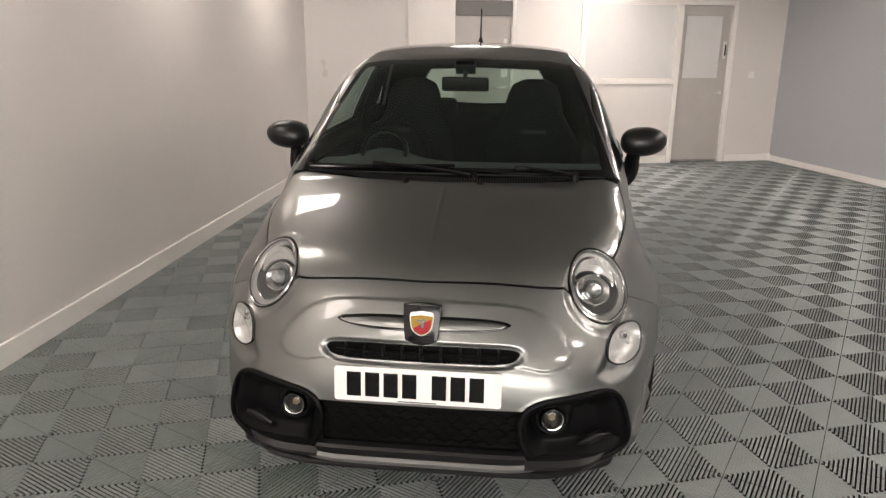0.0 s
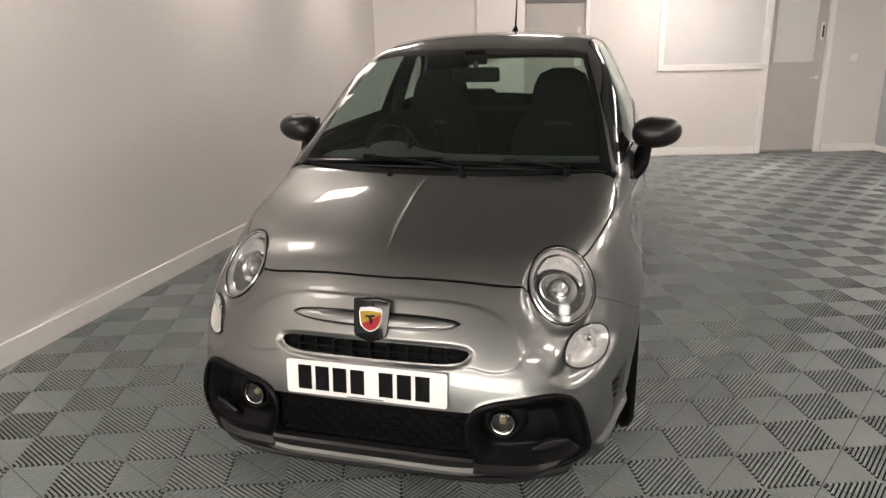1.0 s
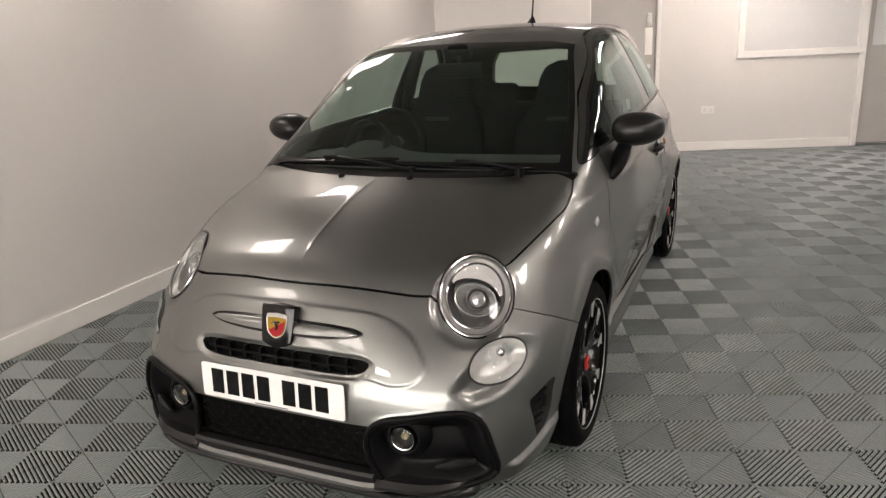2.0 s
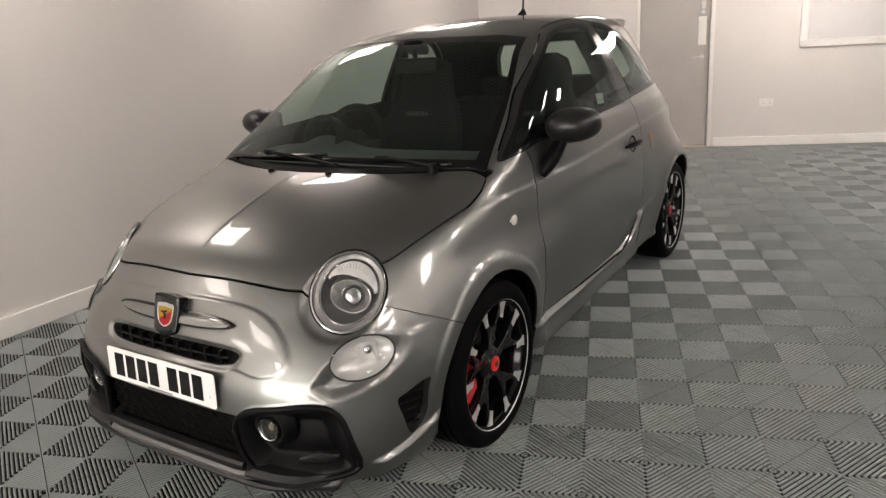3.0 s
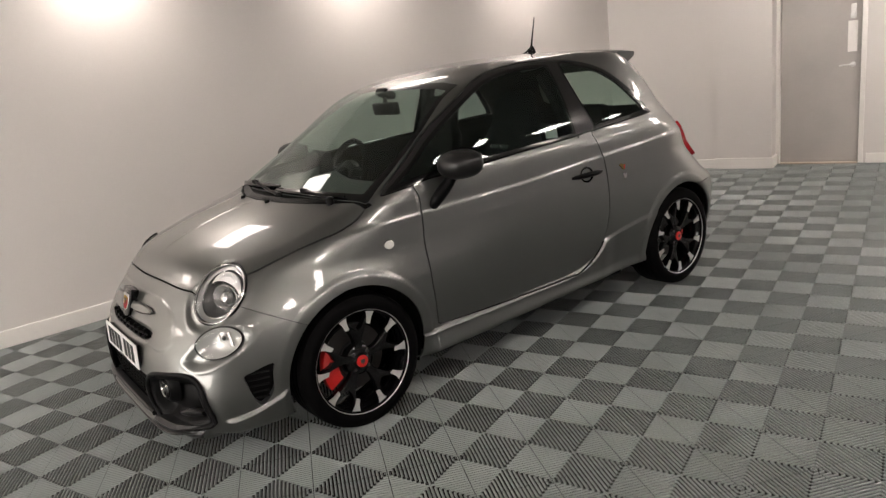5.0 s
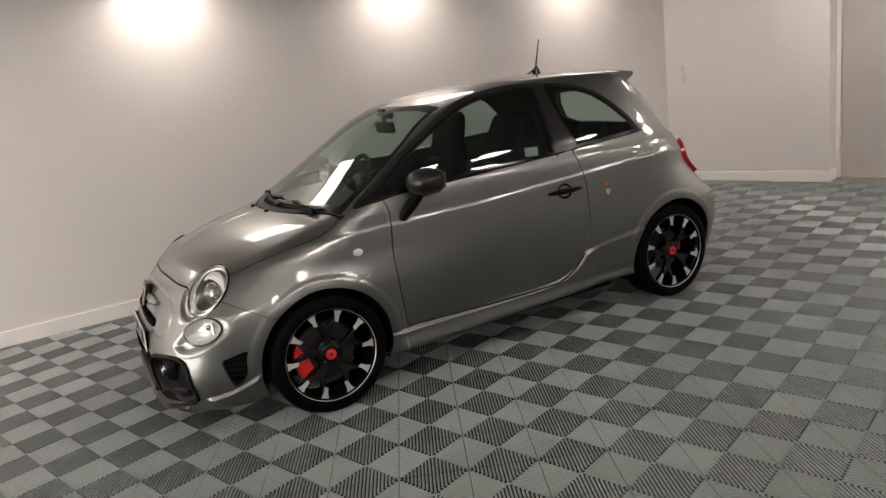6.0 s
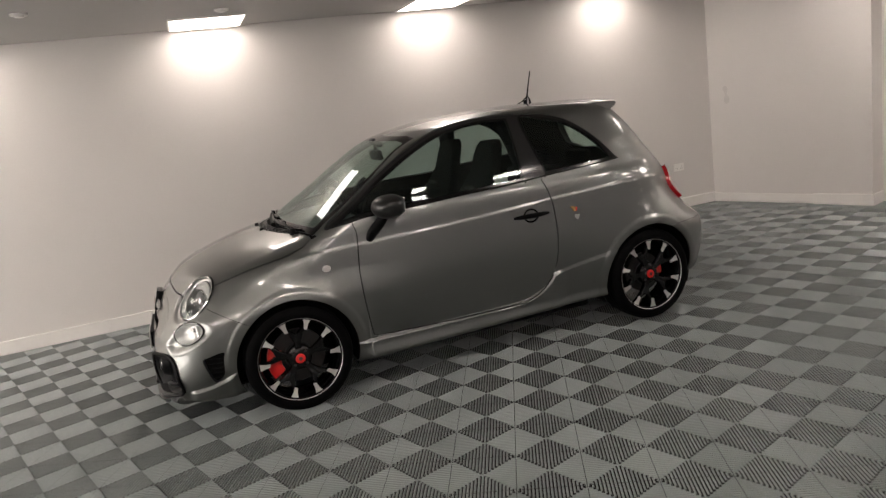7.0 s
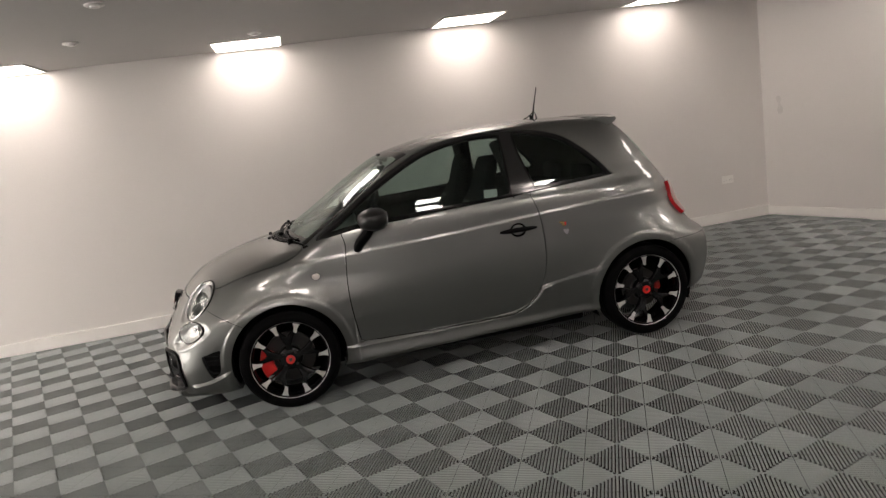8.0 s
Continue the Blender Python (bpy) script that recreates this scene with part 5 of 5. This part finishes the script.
# ---- inside the car
def interior():
    # dashboard: a swept block with a rounded top
    bm = bmesh.new()
    rows = []
    for i in range(25):
        x = -0.64 + 1.28 * i / 24
        hump = 0.055 * math.exp(-((x + 0.34) / 0.15) ** 2)
        rows.append([bm.verts.new((x, y + 0.10 * (x * x), z)) for y, z in ((0.12, 0.90), (0.24, 0.930), (0.40, 0.945 + hump * 0.4), (0.52, 0.945 + hump), (0.575, 0.925 + hump), (0.60, 0.86), (0.60, 0.62), (0.55, 0.45))])
    for r0, r1 in zip(rows, rows[1:]):
        for i in range(7):
            bm.faces.new((r0[i], r1[i], r1[i + 1], r0[i + 1]))
    dash = part("dashboard", bm, M_CLOTH_DASH, car, "black dashboard", True)
    # steering wheel on the car's right side
    m = Matrix.Translation((-0.345, 0.70, 0.935)) @ pose(0, 0, 0, 66, 0, 0)
    sw = part("steering_wheel", tube([m @ Vector((0.183 * math.cos(2 * math.pi * k / 48), 0.183 * math.sin(2 * math.pi * k / 48), 0)) for k in range(48)], 0.0165, 10, True), M_CLOTH, car, "black steering wheel", True)
    part("wheel_boss", lathe([(0.085, -0.03), (0.078, 0.012), (0.05, 0.024), (0.0005, 0.028)], m @ Matrix.Diagonal((1, 0.85, 1, 1)), 32), M_BLACK, sw, "black steering boss", True)
    for a in (0, 180, 270):
        part("wheel_spoke", box((0.06, -0.022, -0.008), (0.175, 0.022, 0.010), m @ pose(0, 0, 0, 0, 0, a), 0.005), M_BLACK, sw, "steering spoke")
    part("boss_badge", lathe([(0.026, 0.026), (0.024, 0.032), (0.0005, 0.033)], m, 24), M_CHROME, sw, "small bright boss disc", True)
    part("steering_column", tube([(-0.345, 0.55, 0.87), (-0.345, 0.69, 0.93)], 0.05, 12), M_BLACK, sw, "black steering column")
    part("binnacle", lathe([(0.11, -0.05), (0.11, 0.02), (0.10, 0.03), (0.092, 0.02), (0.092, -0.03)], Matrix.Translation((-0.345, 0.50, 0.985)) @ pose(0, 0, 0, 72, 0, 0), 32), M_BLACK, dash, "round instrument hood", True)
    # sports seats
    for s in (1, -1):
        bm = bmesh.new()
        rows = []
        prof = [(0.45, 0.245), (0.62, 0.255), (0.80, 0.262), (0.95, 0.250), (1.03, 0.205), (1.10, 0.165), (1.20, 0.150), (1.255, 0.125), (1.285, 0.06)]
        for z, hw in prof:
            y = 1.22 + (z - 0.45) * 0.30
            row = []
            for j in range(20):
                a = 2 * math.pi * j / 20
                ca, sa = math.cos(a), math.sin(a)
                x = math.copysign(abs(ca) ** 0.6, ca) * hw
                wing = -0.05 * abs(ca) ** 4 if z < 1.0 else -0.015 * abs(ca) ** 4
                row.append(bm.verts.new((0.345 * s + x, y + math.copysign(abs(sa) ** 0.7, sa) * 0.075 * (1 if z < 1.05 else 0.75) + wing, z)))
            rows.append(row)
        for r0, r1 in zip(rows, rows[1:]):
            for j in range(20):
                bm.faces.new((r0[j], r0[(j + 1) % 20], r1[(j + 1) % 20], r1[j]))
        bm.faces.new(rows[0][::-1])
        bm.faces.new(rows[-1])
        seat = part("front_seat", bm, M_CLOTH, car, "black one-piece sports seat", True)
        part("seat_cushion", box((0.345 * s - 0.25, 0.72, 0.36), (0.345 * s + 0.25, 1.28, 0.55), None, 0.05), M_CLOTH, seat, "black seat cushion", True)
        # pale stitched mark across the backrest, as plain bars
        for k in range(6):
            x = 0.345 * s - 0.072 + 0.0245 * k
            part("stitched_bar", box((x, -0.002, -0.011), (x + 0.018, 0.003, 0.011), Matrix.Translation((0, 1.283, 1.005)) @ pose(0, 0, 0, -17, 0, 0)), M_GREY_MARK, seat, "pale stitched bar")
    part("rear_bench", box((-0.55, 1.95, 0.45), (0.55, 2.15, 1.02), pose(0, 0, 0, 0, 0, 0), 0.06), M_CLOTH, car, "black rear bench", True)
    for s in (1, -1):
        part("rear_headrest", box((0.28 * s - 0.12, 2.10, 1.00), (0.28 * s + 0.12, 2.19, 1.13), None, 0.035), M_CLOTH, car, "black rear headrest", True)
        part("door_card", box((0.655 * s - 0.012, 0.45, 0.40), (0.655 * s + 0.012, 1.6, 0.96), None, 0.01), M_CLOTH, car, "black door card")
        part("centre_pillar", tube([(0.66 * s, 1.54, 0.9), (0.645 * s, 1.52, 1.08), (0.585 * s, 1.50, 1.24), (0.525 * s, 1.47, 1.37)], 0.035, 10), M_DARK, car, "dark pillar lining", True)
    # inside mirror
    mirror = part("inside_mirror", box((-0.115, -0.018, -0.034), (0.115, 0.014, 0.034), pose(0, 0.80, 1.282, 8, 0, 0), 0.012), M_BLACK, car, "black inside mirror", True)
    part("mirror_stem", tube([(0, 0.80, 1.30), (0, 0.80, 1.35), (0, 0.84, 1.385)], 0.012, 10), M_BLACK, mirror, "black mirror stem")
    part("sensor_cover", box((-0.05, -0.03, -0.02), (0.05, 0.05, 0.02), pose(0, 0.80, 1.365, -30, 0, 0), 0.012), M_BLACK, car, "black sensor cover", True)
    # white leaflet inside the door window
    part("window_leaflet", box((-0.001, 0, 0), (0.001, 0.085, 0.050), Matrix.Translation((0.672, 1.325, 1.045)) @ pose(0, 0, 0, -4, -12, 0)), M_PLATE, car, "small white leaflet behind the glass")


M_CLOTH_DASH = material("soft_black_dash", (0.065, 0.070, 0.068), 0.6, spec=0.4, grain=0.2, grain_size=400, stain=0.12, bump=0.2, bump_size=600)
interior()

# ---------------------------------------------------------------- doors, glazed partition and fittings of the back wall
def frame_bars(u0, u1, z1, wide, v0, v1, sill=None):
    bm = bmesh.new()
    z0 = 0.0 if sill is None else sill
    add_box(bm, (u0 - wide, v0, z0 if sill is None else z0 + wide), (u0, v1, z1), in_back(), 0.004)
    add_box(bm, (u1, v0, z0 if sill is None else z0 + wide), (u1 + wide, v1, z1), in_back(), 0.004)
    add_box(bm, (u0 - wide, v0, z1 + 0.0005), (u1 + wide, v1, z1 + wide), in_back(), 0.004)
    if sill is not None:
        add_box(bm, (u0 - wide, v0, z0), (u1 + wide, v1, z0 + wide - 0.0005), in_back(), 0.004)
    return bm


def lever(parent, u, z, way, v=-0.005):
    m = in_back() @ Matrix.Translation((u, v, z))
    part("rose", lathe([(0.026, 0.0), (0.026, 0.006), (0.022, 0.009), (0.0005, 0.009)], m @ pose(0, 0, 0, 90, 0, 0), 24), M_SILVER, parent, "round satin rose", True)
    part("lever", tube([m @ Vector(p) for p in ((0, -0.004, 0), (0, -0.045, 0), (0.02 * way, -0.052, 0), (0.115 * way, -0.050, -0.004))], 0.009, 10), M_SILVER, parent, "satin lever handle", True)


# first door: plain grey leaf, keypad lock, long white plate, lever
door_1 = tagged(new("door_1"), "closed plain grey door in a white frame", "door", kind="structure")
part("leaf", box((D1[0], 0.03, 0.012), (D1[1], 0.074, 2.02), in_back(), 0.003), M_DOOR, door_1)
part("frame", frame_bars(D1[0] - 0.004, D1[1] + 0.004, 2.024, 0.045, -0.012, 0.12), M_WHITE, door_1, "white door frame")
part("threshold", box((D1[0], -0.03, 0.0), (D1[1], 0.10, 0.010), in_back()), M_THRESH, door_1, "pale timber threshold")
lever(door_1, -0.075, 0.995, -1, 0.03)
part("finger_plate", box((-0.125, 0.024, 1.12), (-0.040, 0.0285, 1.42), in_back(), 0.002), M_WHITE, door_1, "long white plate")
part("lock_body", box((-0.105, 0.005, 1.44), (-0.055, 0.029, 1.58), in_back(), 0.008), M_SILVER, door_1, "satin lock body")
part("lock_knob", lathe([(0.020, 0.0), (0.022, 0.02), (0.018, 0.034), (0.0005, 0.036)], in_back() @ pose(-0.08, 0.006, 1.475, 90, 0, 0), 20), M_SILVER, door_1, "round lock knob", True)
part("top_plate", box((D1[0] + 0.0, 0.010, 1.845), (D1[1] - 0.0, 0.0285, 2.018), in_back(), 0.004), M_DARK_DOOR, door_1, "dark overhead door gear")

# second door with a glazed upper panel
door_2 = tagged(new("door_2"), "closed worn grey door with a frosted upper panel", "door", kind="structure")
bm = bmesh.new()
for lo, hi in (((D2[0], 0.03, 0.012), (D2[0] + 0.055, 0.074, 2.02)), ((D2[1] - 0.105, 0.03, 0.012), (D2[1], 0.074, 2.02)),
               ((D2[0] + 0.0551, 0.03, 0.012), (D2[1] - 0.1051, 0.074, 1.10)), ((D2[0] + 0.0551, 0.03, 1.905), (D2[1] - 0.1051, 0.074, 2.02))):
    add_box(bm, lo, hi, in_back())
part("leaf", bm, M_DOOR, door_2)
part("glazing", box((D2[0] + 0.05, 0.045, 1.095), (D2[1] - 0.10, 0.053, 1.91), in_back()), M_BOARD, door_2, "frosted pale panel")
part("glazing_bead", frame_bars(D2[0] + 0.067, D2[1] - 0.117, 1.893, 0.012, 0.024, 0.046, 1.10), M_DOOR, door_2, "grey glazing bead")
part("frame", frame_bars(D2[0] - 0.004, D2[1] + 0.004, 2.024, 0.062, -0.014, 0.12), M_WHITE, door_2, "white door frame")
lever(door_2, 2.925, 0.925, -1, 0.03)
part("pull_plate", box((2.905, 0.005, 1.36), (2.945, 0.029, 1.58), in_back(), 0.006), M_SILVER, door_2, "satin pull plate")
part("pull_shadow_gap", box((2.915, -0.002, 1.40), (2.935, 0.0045, 1.54), in_back(), 0.004), M_BLACK, door_2, "small black block on the pull plate")
part("kick_stain_plate", box((D2[0] + 0.01, 0.027, 0.02), (D2[1] - 0.01, 0.0297, 0.03), in_back()), M_DARK_DOOR, door_2, "dark bottom seal")

# window in the wall between the doors
window_1 = tagged(new("window_1"), "blanked internal window with a white frame", "window", kind="structure")
W1 = (0.955, 2.19)
part("window_frame", frame_bars(W1[0], W1[1], 2.024, 0.062, -0.022, 0.03, 1.035), M_WHITE, window_1, "white painted window frame")
part("pane", box((W1[0] + 0.0, -0.006, 1.097), (W1[1], -0.002, 2.024), in_back()), M_BOARD, window_1, "pale frosted pane")
part("inner_bead", frame_bars(W1[0] + 0.014, W1[1] - 0.014, 2.008, 0.012, -0.014, -0.0065, 1.099), M_WHITE, window_1, "white inner bead")


def socket(m, label):
    t = thing("wall_socket", label, "wall socket", tuple(m.translation), "wall sockets")
    t.matrix_world = m
    part("face_plate", box((-0.073, -0.011, -0.043), (0.073, -0.001, 0.043), None, 0.004), M_WHITE, t)
    for x in (-0.036, 0.036):
        part("switch_rocker", box((x - 0.006 + (0.024 if x > 0 else -0.024) * 0.6, -0.015, 0.010), (x + 0.006 + (0.024 if x > 0 else -0.024) * 0.6, -0.0112, 0.030), None, 0.0015), M_WHITE, t)
        for dx, dz, w, h in ((0, 0.008, 0.004, 0.008), (-0.011, -0.012, 0.007, 0.004), (0.011, -0.012, 0.007, 0.004)):
            part("pin_slot", box((x + dx - w / 2, -0.0116, dz - h / 2), (x + dx + w / 2, -0.0111, dz + h / 2)), M_DARK, t, "dark pin slot")
    return t


socket(in_back() @ pose(0.606, 0.0, 0.470), "white double wall socket low on the back wall")
left_s = (LEFT_B[1] - 4.905) / (LEFT_B[1] - LEFT_A[1])
socket(in_left @ pose(left_len * (1 - left_s), 0, 0.478, 0, 0, 0), "white double wall socket low on the long wall")
switch = thing("light_switch", "white square light switch beside the door", "light switch")
switch.matrix_world = in_back() @ pose(3.35, 0, 1.156)
part("face_plate", box((-0.043, -0.010, -0.043), (0.043, -0.001, 0.043), None, 0.004), M_WHITE, switch)
part("switch_rocker", box((-0.009, -0.015, -0.016), (0.009, -0.0102, 0.016), None, 0.002), M_WHITE, switch)

# a dull scuffed patch on the pier
M_SCUFF = material("scuffed_grey_patch", (0.625, 0.595, 0.57), 0.7, grain=0.06, grain_size=60, stain=0.12, stain_size=8)
patch = smooth_line([(-2.345, 1.30), (-2.31, 1.325), (-2.285, 1.29), (-2.295, 1.235), (-2.268, 1.19), (-2.275, 1.14), (-2.315, 1.125), (-2.335, 1.17), (-2.318, 1.225)], 4)
bm = bmesh.new()
add_prism(bm, [tuple(p) for p in patch], 0.0012, in_back() @ Matrix.Translation((0, -0.2200, 0)) @ pose(0, 0, 0, 90, 0, 0))
tagged(part("wall_patch", bm, M_SCUFF), "faint dull scuff on the plastered pier", "wall mark", kind="structure")

# ---------------------------------------------------------------- the tiled floor (last, many pieces)
FLOOR_TURN, CHECK = 19.5, 0.2
FLOOR_OFF = (0.0364, 0.0480)
in_floor = pose(0, 0, 0, 0, 0, FLOOR_TURN)
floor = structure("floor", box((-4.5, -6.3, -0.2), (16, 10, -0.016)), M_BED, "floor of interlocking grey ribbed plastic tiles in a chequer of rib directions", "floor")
RIBS = 19


def rib_lines():
    """The ribs of one tile as flat strips: ends, direction and half width, in the tile's own frame."""
    out = []
    h = CHECK / 2
    pitch = CHECK * math.sqrt(2) / RIBS
    for i in range(2):
        for j in range(2):
            cx, cy = (i - 0.5) * CHECK, (j - 0.5) * CHECK
            d = (1, -1) if (i + j) % 2 == 0 else (1, 1)
            d = (d[0] / math.sqrt(2), d[1] / math.sqrt(2))
            n = (-d[1], d[0])
            for k in range(-(RIBS // 2), RIBS // 2 + 1):
                o = k * pitch
                reach = CHECK / math.sqrt(2) - abs(o) - 0.0015
                if reach < 0.0025:
                    continue
                for side in (-1, 1):
                    a, b = 0.0014 * side, reach * side
                    out.append((cx + n[0] * o + d[0] * a, cy + n[1] * o + d[1] * a, cx + n[0] * o + d[0] * b, cy + n[1] * o + d[1] * b))
    return out, pitch


def tile_arrays(fine):
    """Corners and faces of one tile: ribs open below, with chamfers where it is seen from near."""
    # each rib is a round-topped bar over an open channel
    def section(w, z0, z1):
        h = 0.0036
        arc = [(w * math.sin(radians(a)), z1 - h * (1 - math.cos(radians(a)))) for a in ((-84, -60, -36, -12, 12, 36, 60, 84) if fine else (-84, -44, 0, 44, 84))]
        return [(-w, z0)] + arc + [(w, z0)]
    lines, pitch = rib_lines()
    w, z0, z1 = pitch * 0.27, -0.0062, 0.0
    V, F = [], []
    for ax, ay, bx, by in lines:
        L = math.hypot(bx - ax, by - ay)
        tx, ty = (bx - ax) / L, (by - ay) / L
        nx, ny = -ty, tx
        k = len(V)
        for (x, y) in ((ax, ay), (bx, by)):
            for off, z in section(w, z0, z1):
                V.append((x + nx * off, y + ny * off, z))
        m = len(section(w, z0, z1))
        for i in range(m - 1):
            F.append((k + i, k + m + i, k + m + 1 + i, k + i + 1))
    return np.array(V), F


tile_V, tile_F = tile_arrays(True)
tile_mesh = bpy.data.meshes.new("tile")
tile_mesh.from_pydata(tile_V.tolist(), [], tile_F)
tile_mesh.materials.append(M_TILE)
tile_mesh.polygons.foreach_set("use_smooth", [True] * len(tile_mesh.polygons))
TILE = 2 * CHECK
near, far = [], []
left_dir = Vector((LEFT_B[0] - LEFT_A[0], LEFT_B[1] - LEFT_A[1])).normalized()
for i in range(-24, 34):
    for j in range(-26, 26):
        u, v = FLOOR_OFF[0] + (i + 0.5) * TILE, FLOOR_OFF[1] + (j + 0.5) * TILE
        p = in_floor @ Vector((u, v, 0))
        beside = left_dir.x * (p.y - LEFT_A[1]) - left_dir.y * (p.x - LEFT_A[0])
        q = in_back().inverted() @ p
        if beside > 0.2 or q.y > 0.2 or q.x > U_RIGHT + 0.2 or p.y < -6.15 or p.x > 8.6:
            continue
        if -1.9 < p.x < 4.0 and -2.6 < p.y < 3.9 and q.y < 0:
            near.append((math.hypot(p.x - 1.3, p.y - 0.6), p))
        else:
            far.append(p)
near.sort(key=lambda e: e[0])
far += [p for _, p in near[300:]]
turn_m = in_floor.to_3x3().to_4x4()
for _, p in near[:300]:
    ob = new("tile", tile_mesh)
    ob.parent = floor
    ob.matrix_world = Matrix.Translation(p) @ turn_m
tile_V, tile_F = tile_arrays(False)
turned = tile_V @ np.array(in_floor.to_3x3()).T
allV = np.concatenate([turned + np.array((p.x, p.y, 0)) for p in far])
n = len(tile_V)
quads = [tuple(i + k * n for i in f) for k in range(len(far)) for f in tile_F]
rest = bpy.data.meshes.new("tile_field")
rest.from_pydata(allV.tolist(), [], quads)
rest.materials.append(M_TILE)
rest.polygons.foreach_set("use_smooth", [True] * len(rest.polygons))
rest_ob = new("tile_field", rest)
rest_ob.parent = floor
tagged(rest_ob, "outer field of grey ribbed floor tiles", kind="stuff")
